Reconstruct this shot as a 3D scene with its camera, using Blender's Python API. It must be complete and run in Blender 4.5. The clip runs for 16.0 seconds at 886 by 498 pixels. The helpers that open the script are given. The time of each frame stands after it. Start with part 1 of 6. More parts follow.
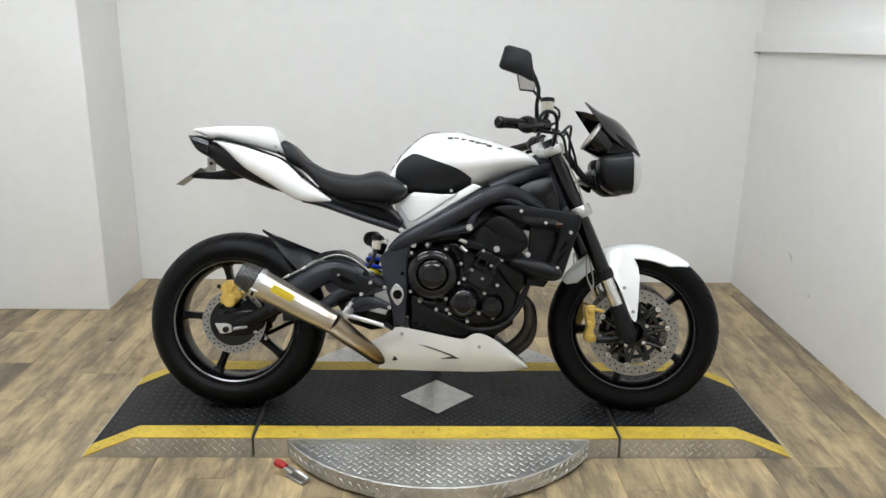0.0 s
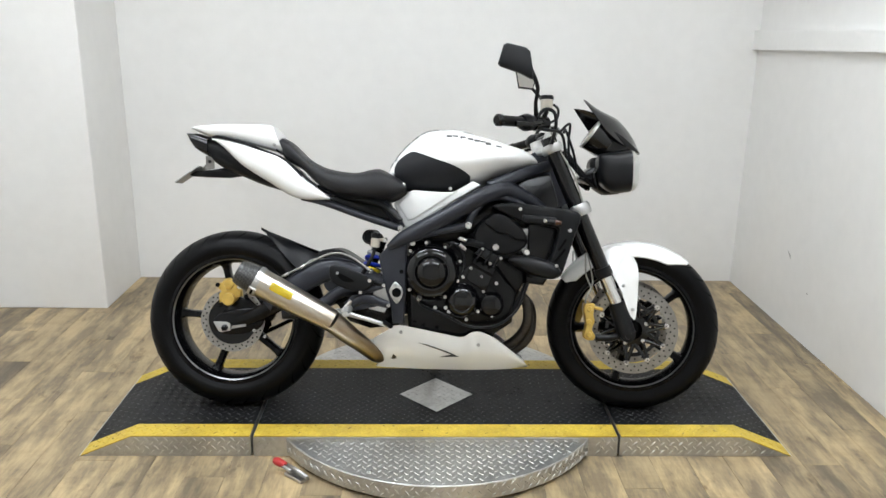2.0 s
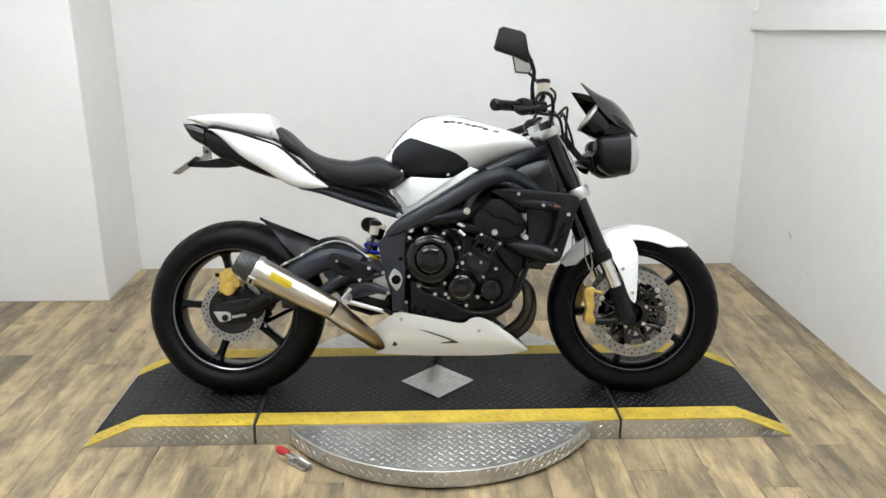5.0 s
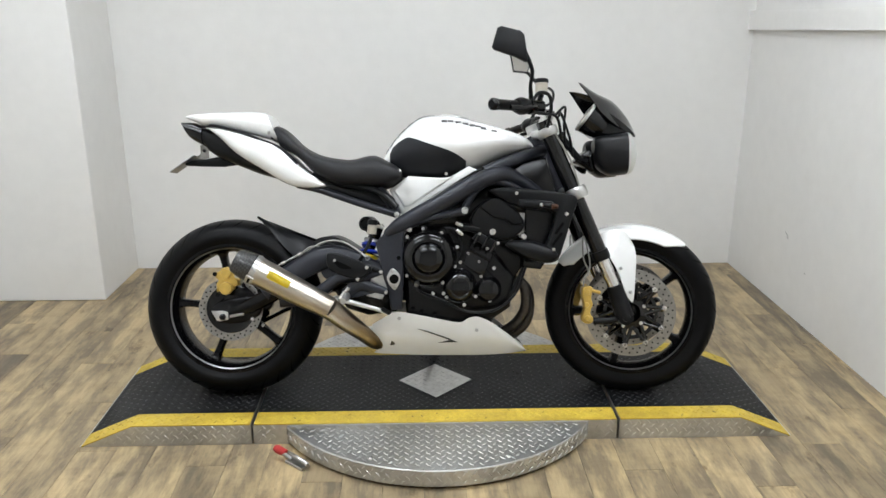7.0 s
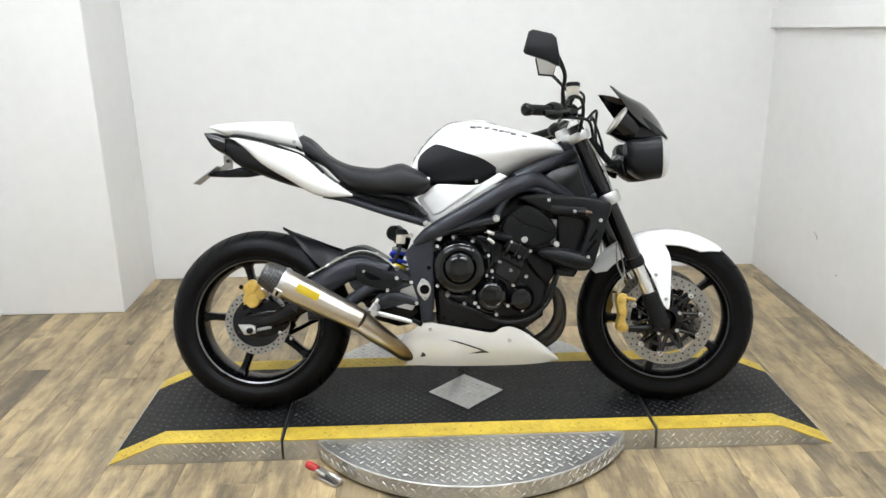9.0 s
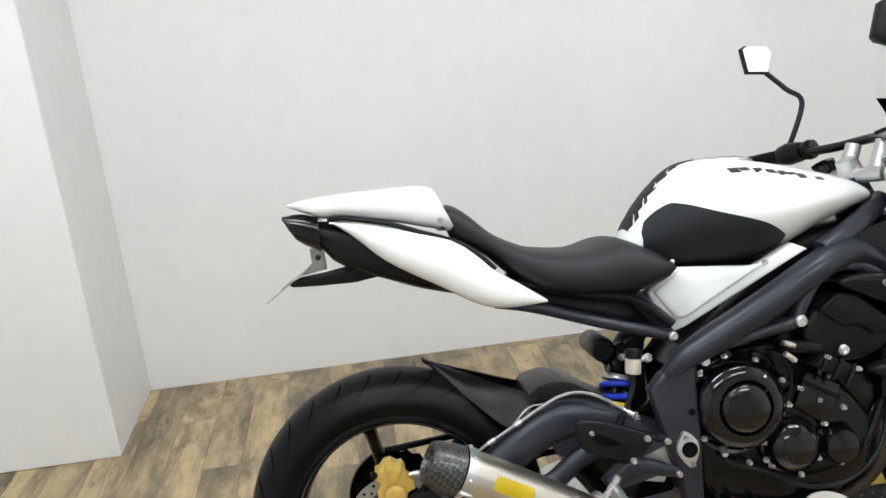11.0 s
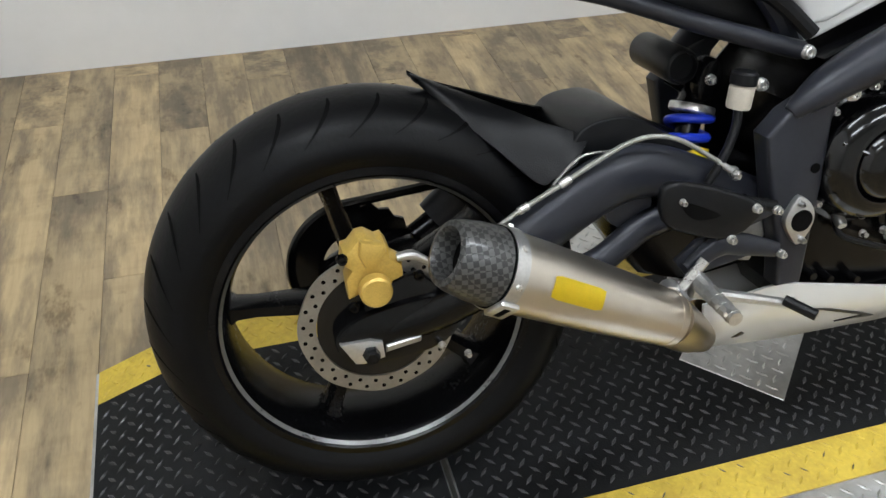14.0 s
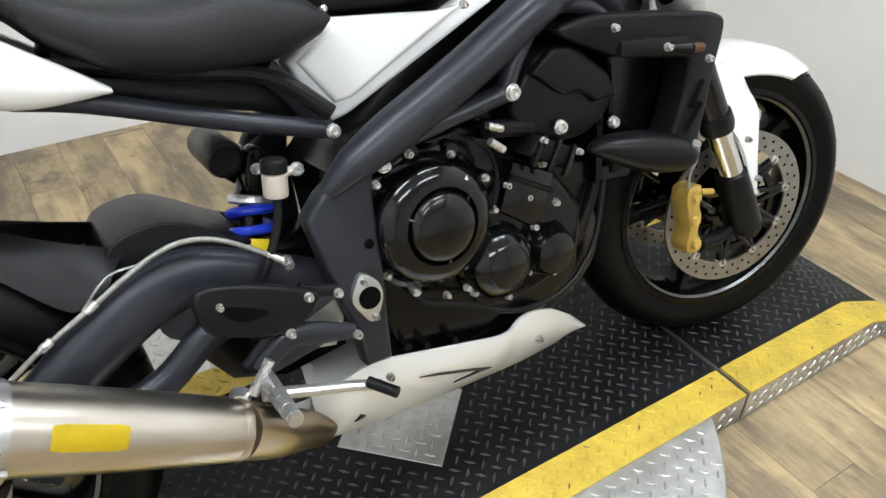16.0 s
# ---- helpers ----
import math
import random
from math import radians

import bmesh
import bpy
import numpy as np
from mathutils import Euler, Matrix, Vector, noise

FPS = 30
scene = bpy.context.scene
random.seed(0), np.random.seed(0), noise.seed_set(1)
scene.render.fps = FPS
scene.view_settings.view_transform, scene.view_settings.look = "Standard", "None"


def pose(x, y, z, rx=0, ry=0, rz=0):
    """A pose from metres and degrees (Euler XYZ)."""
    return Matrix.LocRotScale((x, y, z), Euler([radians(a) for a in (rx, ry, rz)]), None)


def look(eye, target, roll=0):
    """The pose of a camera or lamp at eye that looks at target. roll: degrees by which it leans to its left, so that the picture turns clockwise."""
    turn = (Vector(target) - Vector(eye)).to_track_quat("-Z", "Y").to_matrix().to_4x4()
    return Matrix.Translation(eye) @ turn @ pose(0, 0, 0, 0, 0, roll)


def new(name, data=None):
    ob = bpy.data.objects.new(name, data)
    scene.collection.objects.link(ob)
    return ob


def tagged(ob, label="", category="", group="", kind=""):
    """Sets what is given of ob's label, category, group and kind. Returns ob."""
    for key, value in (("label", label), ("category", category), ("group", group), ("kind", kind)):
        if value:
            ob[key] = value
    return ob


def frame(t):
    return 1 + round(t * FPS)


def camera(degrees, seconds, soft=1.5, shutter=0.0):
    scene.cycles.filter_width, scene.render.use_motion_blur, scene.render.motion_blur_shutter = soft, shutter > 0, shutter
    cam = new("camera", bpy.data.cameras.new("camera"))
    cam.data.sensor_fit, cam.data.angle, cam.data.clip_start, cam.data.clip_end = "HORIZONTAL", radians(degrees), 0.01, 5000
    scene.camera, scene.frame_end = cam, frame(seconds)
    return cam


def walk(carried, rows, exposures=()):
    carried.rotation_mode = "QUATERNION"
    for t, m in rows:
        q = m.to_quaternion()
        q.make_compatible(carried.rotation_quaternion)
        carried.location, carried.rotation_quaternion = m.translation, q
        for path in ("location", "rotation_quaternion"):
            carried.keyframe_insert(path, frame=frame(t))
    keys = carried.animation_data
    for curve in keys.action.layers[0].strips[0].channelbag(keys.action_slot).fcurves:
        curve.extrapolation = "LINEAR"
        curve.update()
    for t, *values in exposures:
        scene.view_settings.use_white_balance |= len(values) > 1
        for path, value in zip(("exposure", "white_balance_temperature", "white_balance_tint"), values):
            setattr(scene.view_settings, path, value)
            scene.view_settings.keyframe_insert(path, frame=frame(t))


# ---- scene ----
cam = camera(58.1, 16.0)
PATH = [
    (0, (0.681, -2.676, 1.447), (0.731, -0.758, 0.881), 0.9),
    (0.5, (0.68, -2.673, 1.447), (0.731, -0.756, 0.88), 0.9),
    (1, (0.678, -2.669, 1.445), (0.73, -0.753, 0.873), 0.9),
    (1.5, (0.684, -2.671, 1.445), (0.734, -0.755, 0.872), 0.8),
    (2, (0.679, -2.674, 1.444), (0.733, -0.757, 0.875), 0.9),
    (2.5, (0.674, -2.677, 1.446), (0.732, -0.761, 0.874), 1.0),
    (3, (0.678, -2.681, 1.444), (0.74, -0.765, 0.873), 0.7),
    (3.5, (0.68, -2.683, 1.444), (0.731, -0.768, 0.867), 0.1),
    (4, (0.689, -2.679, 1.439), (0.74, -0.769, 0.847), -0.2),
    (6.5, (0.686, -2.671, 1.437), (0.736, -0.764, 0.838), 0.1),
    (7, (0.684, -2.672, 1.437), (0.742, -0.765, 0.838), 0.0),
    (7.5, (0.684, -2.667, 1.436), (0.739, -0.76, 0.835), -0.1),
    (8, (0.686, -2.663, 1.438), (0.74, -0.752, 0.848), -0.3),
    (8.5, (0.678, -2.646, 1.441), (0.733, -0.735, 0.854), -0.3),
    (9, (0.598, -2.606, 1.447), (0.645, -0.698, 0.85), -1.0),
    (9.5, (0.497, -2.461, 1.433), (0.593, -0.56, 0.818), -2.7),
    (10, (0.372, -2.12, 1.429), (0.249, -0.217, 0.828), -1.3),
    (10.2, (0.273, -1.988, 1.433), (0.227, -0.072, 0.863), -3.1),
    (12.3, (-0.109, -0.83, 1.365), (0.295, 0.923, 0.493), -0.7),
    (12.5, (-0.106, -0.818, 1.325), (0.298, 0.901, 0.388), -0.3),
    (13, (-0.135, -0.773, 1.272), (0.33, 0.842, 0.189), 2.0),
    (13.5, (-0.116, -0.785, 1.238), (0.319, 0.737, 0.015), 1.3),
    (14, (-0.121, -0.806, 1.206), (0.319, 0.639, -0.105), 1.8),
    (14.5, (-0.116, -0.822, 1.194), (0.396, 0.597, -0.119), 3.0),
    (15, (-0.077, -0.84, 1.199), (0.694, 0.465, -0.106), 5.7),
    (15.5, (0.002, -0.861, 1.213), (0.912, 0.403, -0.041), 5.5),
    (16, (0.209, -0.858, 1.211), (1.127, 0.478, 0.04), 2.3),
]
EXPOSURES = [(0.0, -0.2), (2.0, -0.05), (3.0, 0.05), (4.0, 0.12), (6.4, -0.2), (7.0, -0.2), (8.0, -0.05), (9.0, 0.12), (10.2, 0.05), (12.3, -0.2), (13.0, -0.25), (14.0, -0.2), (15.0, 0.0), (15.5, 0.05), (16.0, 0.12)]
walk(cam, [(t, look(eye, target, roll)) for t, eye, target, roll in PATH], EXPOSURES)

# ---- light ----
world = bpy.data.worlds.new("world")
scene.world = world
world.use_nodes = True
world.node_tree.nodes["Background"].inputs[0].default_value = (0.8, 0.85, 0.9, 1)
world.node_tree.nodes["Background"].inputs[1].default_value = 0.2
LAMP_POWER = 29.5          # brightness of the ceiling tubes
LAMP_PLACES = [(-0.4, -1.9), (1.4, -1.9), (-0.4, -0.2), (1.4, -0.2)]


# ---- materials ----
def material(name, colour, rough=0.5, metal=0.0, vary=0.12, scale=12.0, bump=0.0, bump_scale=200.0, dark=None, rough_vary=0.1,
             stretch=(1, 1, 1), coat=0.0, spec=0.5):
    """A surface with stains at one scale, grain at a finer one, and fine relief."""
    m = bpy.data.materials.new(name)
    m.use_nodes = True
    nt = m.node_tree
    n, link = nt.nodes, nt.links.new
    b = n["Principled BSDF"]
    b.inputs["Metallic"].default_value = metal
    b.inputs["Coat Weight"].default_value = coat
    b.inputs["Specular IOR Level"].default_value = spec
    b.inputs["Coat Roughness"].default_value = 0.08
    co = n.new("ShaderNodeTexCoord")
    mp = n.new("ShaderNodeMapping")
    mp.inputs["Scale"].default_value = stretch
    link(co.outputs["Object"], mp.inputs[0])
    big = n.new("ShaderNodeTexNoise")
    big.inputs["Scale"].default_value, big.inputs["Detail"].default_value = scale, 5
    fine = n.new("ShaderNodeTexNoise")
    fine.inputs["Scale"].default_value, fine.inputs["Detail"].default_value = scale * 9, 3
    link(mp.outputs[0], big.inputs["Vector"])
    link(mp.outputs[0], fine.inputs["Vector"])
    mixer = n.new("ShaderNodeMath")
    mixer.operation = "MULTIPLY_ADD"
    link(fine.outputs["Fac"], mixer.inputs[0])
    mixer.inputs[1].default_value = 0.4
    scaled = n.new("ShaderNodeMath")
    scaled.operation = "MULTIPLY"
    link(big.outputs["Fac"], scaled.inputs[0])
    scaled.inputs[1].default_value = 0.6
    link(scaled.outputs[0], mixer.inputs[2])
    ramp = n.new("ShaderNodeValToRGB")
    d = dark or tuple(c * (1 - vary) for c in colour)
    ramp.color_ramp.elements[0].position, ramp.color_ramp.elements[1].position = 0.36, 0.62
    ramp.color_ramp.elements[0].color, ramp.color_ramp.elements[1].color = (*d, 1), (*colour, 1)
    link(mixer.outputs[0], ramp.inputs[0])
    link(ramp.outputs[0], b.inputs["Base Color"])
    rr = n.new("ShaderNodeMapRange")
    rr.inputs["To Min"].default_value, rr.inputs["To Max"].default_value = max(0.02, rough - rough_vary), min(1, rough + rough_vary)
    link(mixer.outputs[0], rr.inputs["Value"])
    link(rr.outputs[0], b.inputs["Roughness"])
    if bump:
        bn = n.new("ShaderNodeTexNoise")
        bn.inputs["Scale"].default_value, bn.inputs["Detail"].default_value = bump_scale, 2
        link(mp.outputs[0], bn.inputs["Vector"])
        bp = n.new("ShaderNodeBump")
        bp.inputs["Strength"].default_value, bp.inputs["Distance"].default_value = bump, 0.002
        link(bn.outputs["Fac"], bp.inputs["Height"])
        link(bp.outputs[0], b.inputs["Normal"])
    return m


def plank_material():
    """Rustic oak-look vinyl: streaks along the board, saw marks across it, a tone of its own for each board."""
    m = bpy.data.materials.new("oak_vinyl")
    m.use_nodes = True
    nt = m.node_tree
    n, link = nt.nodes, nt.links.new
    b = n["Principled BSDF"]
    co, info = n.new("ShaderNodeTexCoord"), n.new("ShaderNodeObjectInfo")
    off = n.new("ShaderNodeVectorMath")
    off.operation = "SCALE"
    off.inputs[0].default_value = (37.0, 53.0, 11.0)
    link(info.outputs["Random"], off.inputs["Scale"])
    add = n.new("ShaderNodeVectorMath")
    link(co.outputs["Object"], add.inputs[0])
    link(off.outputs[0], add.inputs[1])

    def streak(sx, sy, scale, detail):
        mp = n.new("ShaderNodeMapping")
        mp.inputs["Scale"].default_value = (sx, sy, 1)
        link(add.outputs[0], mp.inputs[0])
        t = n.new("ShaderNodeTexNoise")
        t.inputs["Scale"].default_value, t.inputs["Detail"].default_value = scale, detail
        t.inputs["Roughness"].default_value = 0.65
        link(mp.outputs[0], t.inputs["Vector"])
        return t.outputs["Fac"]
    long, fine, saw, knots = streak(3.2, 0.75, 4, 5), streak(24, 1.6, 5, 4), streak(1.4, 6, 3, 3), streak(3.2, 1.5, 4.2, 4)
    patch = streak(2.4, 0.55, 2.6, 7)

    def ramp(value, lo, hi, a, c):
        r = n.new("ShaderNodeValToRGB")
        r.color_ramp.elements[0].position, r.color_ramp.elements[1].position = lo, hi
        r.color_ramp.elements[0].color, r.color_ramp.elements[1].color = (*a, 1), (*c, 1)
        link(value, r.inputs[0])
        return r.outputs[0]

    def blend(kind, fac, a, c):
        x = n.new("ShaderNodeMixRGB")
        x.blend_type = kind
        if isinstance(fac, float):
            x.inputs[0].default_value = fac
        else:
            link(fac, x.inputs[0])
        link(a, x.inputs[1])
        link(c, x.inputs[2])
        return x.outputs[0]
    base = ramp(long, 0.40, 0.58, (0.235, 0.188, 0.126), (0.505, 0.395, 0.235))
    grain = ramp(fine, 0.3, 0.6, (0.6, 0.57, 0.52), (1, 1, 1))
    marks = ramp(saw, 0.36, 0.52, (0.66, 0.62, 0.56), (1, 1, 1))
    dark = ramp(knots, 0.29, 0.40, (0.34, 0.29, 0.24), (1, 1, 1))
    worn = ramp(patch, 0.40, 0.52, (0.56, 0.56, 0.60), (1, 1, 1))
    tone = ramp(info.outputs["Random"], 0.0, 1.0, (0.72, 0.71, 0.70), (1.12, 1.08, 1.0))
    c = blend("MULTIPLY", 0.38, base, grain)
    c = blend("MULTIPLY", 0.5, c, worn)
    c = blend("MULTIPLY", 0.3, c, marks)
    c = blend("MULTIPLY", 0.8, c, dark)
    c = blend("MULTIPLY", 1.0, c, tone)
    link(c, b.inputs["Base Color"])
    b.inputs["Roughness"].default_value = 0.42
    bp = n.new("ShaderNodeBump")
    bp.inputs["Strength"].default_value, bp.inputs["Distance"].default_value = 0.25, 0.001
    link(fine, bp.inputs["Height"])
    link(bp.outputs[0], b.inputs["Normal"])
    return m


def carbon_material():
    m = bpy.data.materials.new("carbon_weave")
    m.use_nodes = True
    nt = m.node_tree
    n, link = nt.nodes, nt.links.new
    b = n["Principled BSDF"]
    co = n.new("ShaderNodeTexCoord")
    ch = n.new("ShaderNodeTexChecker")
    ch.inputs["Scale"].default_value = 150
    ch.inputs["Color1"].default_value, ch.inputs["Color2"].default_value = (0.06, 0.06, 0.058, 1), (0.010, 0.010, 0.010, 1)
    link(co.outputs["Object"], ch.inputs["Vector"])
    link(ch.outputs["Color"], b.inputs["Base Color"])
    b.inputs["Roughness"].default_value, b.inputs["Coat Weight"].default_value = 0.4, 0.15
    return m


def glass_material(name, colour, rough=0.02):
    m = bpy.data.materials.new(name)
    m.use_nodes = True
    b = m.node_tree.nodes["Principled BSDF"]
    b.inputs["Base Color"].default_value = (*colour, 1)
    b.inputs["Transmission Weight"].default_value = 1.0
    b.inputs["Roughness"].default_value = rough
    b.inputs["IOR"].default_value = 1.45
    return m


def exhaust_material():
    """Brushed stainless steel, browned by heat towards the engine."""
    m = material("brushed_steel", (0.60, 0.555, 0.485), 0.30, 1.0, 0.04, 30, rough_vary=0.04, stretch=(1, 3, 3))
    nt = m.node_tree
    n, link = nt.nodes, nt.links.new
    b = n["Principled BSDF"]
    old = b.inputs["Base Color"].links[0].from_socket
    co, sep, r, mix = n.new("ShaderNodeTexCoord"), n.new("ShaderNodeSeparateXYZ"), n.new("ShaderNodeMapRange"), n.new("ShaderNodeMixRGB")
    link(co.outputs["Object"], sep.inputs[0])
    link(sep.outputs[0], r.inputs["Value"])
    r.inputs["From Min"].default_value, r.inputs["From Max"].default_value = 0.33, 0.53
    link(r.outputs[0], mix.inputs[0])
    link(old, mix.inputs[1])
    mix.inputs[2].default_value = (0.26, 0.185, 0.095, 1)
    link(mix.outputs[0], b.inputs["Base Color"])
    return m


WALL = material("wall_paint", (0.80, 0.79, 0.77), 0.6, 0, 0.05, 1.6, 0.15, 90)
TRIM = material("trim_paint", (0.82, 0.81, 0.79), 0.45, 0, 0.04, 4)
CEIL = material("ceiling_paint", (0.78, 0.78, 0.77), 0.9, 0, 0.05, 3)
PLANK = plank_material()
SUBFLOOR = material("dark_seam", (0.09, 0.065, 0.04), 0.8, 0, 0.2, 6)
MAT_RUBBER = material("black_tread_coating", (0.010, 0.0105, 0.0115), 0.45, 0, 0.45, 7, 0.25, 260, rough_vary=0.14, spec=0.18)
MAT_TREAD = material("worn_black_tread", (0.060, 0.062, 0.065), 0.3, 0.3, 0.7, 6, 0.1, 300, spec=0.6)
TREAD_STEEL = material("aluminium_tread_plate", (0.60, 0.60, 0.585), 0.36, 0.9, 0.28, 6, 0.1, 120, rough_vary=0.14)
YELLOW = material("yellow_line_paint", (0.63, 0.46, 0.055), 0.5, 0, 0.0, 14, 0.15, 200, dark=(0.46, 0.32, 0.04))
# near-black that paints the shade under the turntable
GAP_SHADE = material("gap_shade_black", (0.015, 0.015, 0.015), 0.8, 0, 0.2, 20)
RED_GRIP = material("red_vinyl_grip", (0.45, 0.02, 0.02), 0.4, 0, 0.2, 60)
ZINC = material("zinc_steel", (0.50, 0.50, 0.49), 0.35, 1.0, 0.2, 60)
LAMP = bpy.data.materials.new("lamp_diffuser")
LAMP.use_nodes = True
LAMP.node_tree.nodes["Principled BSDF"].inputs["Emission Color"].default_value = (0.905, 0.967, 1.03, 1)
LAMP.node_tree.nodes["Principled BSDF"].inputs["Emission Strength"].default_value = LAMP_POWER


# ---- shapes ----
def finish(bm, smooth=35.0):
    bmesh.ops.recalc_face_normals(bm, faces=bm.faces)
    for f in bm.faces:
        f.smooth = True
    lim = radians(smooth)
    for e in bm.edges:
        if len(e.link_faces) == 2 and e.calc_face_angle(0) > lim:
            e.smooth = False
    return bm


def mesh_of(name, bm, mat):
    me = bpy.data.meshes.new(name)
    bm.to_mesh(me)
    bm.free()
    me.materials.append(mat)
    return me


def thing(name, bm, mat, label, category, kind="", group=""):
    return tagged(new(name, mesh_of(name, finish(bm), mat)), label, category, group, kind)


def part(name, bm, mat, parent, label=""):
    ob = new(name, mesh_of(name, finish(bm), mat))
    ob.parent = parent
    return tagged(ob, label)


def root(name, label, category, m=None):
    ob = new(name)
    ob.empty_display_size = 0.1
    if m is not None:
        ob.matrix_basis = m
    return tagged(ob, label, category)


def box(x0, x1, y0, y1, z0, z1, bevel=0.0, segments=1, bm=None):
    bm = bm or bmesh.new()
    g = bmesh.ops.create_cube(bm, size=1.0, matrix=Matrix.Translation(((x0 + x1) / 2, (y0 + y1) / 2, (z0 + z1) / 2))
                              @ Matrix.Diagonal((x1 - x0, y1 - y0, z1 - z0, 1)))
    if bevel:
        es = list({e for v in g["verts"] for e in v.link_edges})
        bmesh.ops.bevel(bm, geom=es, offset=bevel, segments=segments, affect="EDGES", profile=0.5)
    return bm


def spline(points, closed=False, steps=4):
    """A Catmull-Rom curve through the points."""
    p = [Vector(q) for q in points]
    n, out = len(p), []
    for i in range(n if closed else n - 1):
        if closed:
            a, b, c, d = p[i - 1], p[i], p[(i + 1) % n], p[(i + 2) % n]
        else:
            a, b, c, d = p[max(i - 1, 0)], p[i], p[i + 1], p[min(i + 2, n - 1)]
        for k in range(steps):
            t = k / steps
            out.append(0.5 * (2 * b + (c - a) * t + (2 * a - 5 * b + 4 * c - d) * t * t + (3 * b - a - 3 * c + d) * t ** 3))
    if not closed:
        out.append(p[-1])
    return out


def prism(outline, base, depth, bevel=0.0, segments=2, axis="y", bm=None):
    """An outline in (u, w) extruded along the bike's width from base to base + depth, with rounded edges."""
    bm = bm or bmesh.new()
    place = (lambda a, b, c: (a, c, b)) if axis == "y" else (lambda a, b, c: (a, b, c))
    vs = [bm.verts.new(place(a, b, base)) for a, b in outline]
    f = bm.faces.new(vs)
    g = bmesh.ops.extrude_face_region(bm, geom=[f])
    top = [v for v in g["geom"] if isinstance(v, bmesh.types.BMVert)]
    bmesh.ops.translate(bm, verts=top, vec=Vector(place(0, 0, depth)))
    if bevel:
        es = [e for v in top for e in v.link_edges if e.other_vert(v) in top] + [e for v in vs for e in v.link_edges if e.other_vert(v) in vs]
        es = list(set(es))
        bmesh.ops.bevel(bm, geom=es, offset=bevel, segments=segments, affect="EDGES", profile=0.5, clamp_overlap=True)
    return bm


def tube(points, radius, closed=False, sides=12, steps=5, flat=1.0, bm=None):
    """A round bar swept along a smooth line. radius: one number, or one for each point."""
    bm = bm or bmesh.new()
    path = spline(points, closed, steps) if len(points) > 2 or closed else [Vector(points[0]), Vector(points[1])]
    n = len(path)
    if isinstance(radius, (int, float)):
        rad = [radius] * n
    else:
        rad = [radius[min(int(i / (n - 1) * (len(radius) - 1)), len(radius) - 2)] * (1 - f) + radius[min(int(i / (n - 1) * (len(radius) - 1)), len(radius) - 2) + 1] * f
               for i in range(n) for f in [i / (n - 1) * (len(radius) - 1) - min(int(i / (n - 1) * (len(radius) - 1)), len(radius) - 2)]]
    side, rings = None, []
    for i in range(n):
        d = (path[(i + 1) % n] - path[i - 1]) if closed else (path[min(i + 1, n - 1)] - path[max(i - 1, 0)])
        d.normalize()
        if side is None:
            side = d.cross(Vector((0, 1, 0)))
            if side.length < 0.2:
                side = d.cross(Vector((1, 0, 0)))
        side = (side - d * side.dot(d)).normalized()
        other = d.cross(side)
        rings.append([bm.verts.new(path[i] + side * math.cos(a) * rad[i] + other * math.sin(a) * rad[i] * flat)
                      for a in [2 * math.pi * k / sides for k in range(sides)]])
    for i in range(n if closed else n - 1):
        p, q = rings[i], rings[(i + 1) % n]
        for k in range(sides):
            bm.faces.new((p[k], p[(k + 1) % sides], q[(k + 1) % sides], q[k]))
    if not closed:
        bm.faces.new(rings[0][::-1])
        bm.faces.new(rings[-1])
    return bm


def lathe(profile, centre, axis=(0, 1, 0), sides=48, closed=False, bm=None):
    """A profile of (radius, along the axis) turned round the axis through centre."""
    bm = bm or bmesh.new()
    q = Vector((0, 0, 1)).rotation_difference(Vector(axis).normalized()).to_matrix()
    c, rings = Vector(centre), []
    for r, h in profile:
        if r < 1e-6:
            rings.append([bm.verts.new(c + q @ Vector((0, 0, h)))])
        else:
            rings.append([bm.verts.new(c + q @ Vector((r * math.cos(a), r * math.sin(a), h))) for a in [2 * math.pi * k / sides for k in range(sides)]])
    pairs = list(zip(rings, rings[1:])) + ([(rings[-1], rings[0])] if closed else [])
    for p, s in pairs:
        for k in range(sides):
            j = (k + 1) % sides
            if len(p) == 1 and len(s) > 1:
                bm.faces.new((p[0], s[j], s[k]))
            elif len(s) == 1 and len(p) > 1:
                bm.faces.new((p[k], p[j], s[0]))
            elif len(p) > 1:
                bm.faces.new((p[k], p[j], s[j], s[k]))
    return bm


def body(stations, around=28, power=2.4, steps=4, bm=None):
    """A lofted body. Each station: (u, lower w, upper w, half width, middle v); the cross-sections are rounded boxes."""
    bm = bm or bmesh.new()
    rows = np.array([list(s) + [0.0] * (5 - len(s)) for s in stations], float)
    fine = []
    for i in range(len(rows) - 1):
        a, b, c, d = rows[max(i - 1, 0)], rows[i], rows[i + 1], rows[min(i + 2, len(rows) - 1)]
        for k in range(steps):
            t = k / steps
            fine.append(0.5 * (2 * b + (c - a) * t + (2 * a - 5 * b + 4 * c - d) * t * t + (3 * b - a - 3 * c + d) * t ** 3))
    fine.append(rows[-1])
    rings = []
    for u, lo, hi, hw, v in fine:
        ring = []
        for k in range(around):
            a = 2 * math.pi * k / around
            ca, sa = math.cos(a), math.sin(a)
            ring.append(bm.verts.new((u, v + hw * math.copysign(abs(ca) ** (2 / power), ca), (lo + hi) / 2 + (hi - lo) / 2 * math.copysign(abs(sa) ** (2 / power), sa))))
        rings.append(ring)
    for p, q in zip(rings, rings[1:]):
        for k in range(around):
            bm.faces.new((p[k], p[(k + 1) % around], q[(k + 1) % around], q[k]))
    bm.faces.new(rings[0][::-1])
    bm.faces.new(rings[-1])
    return bm


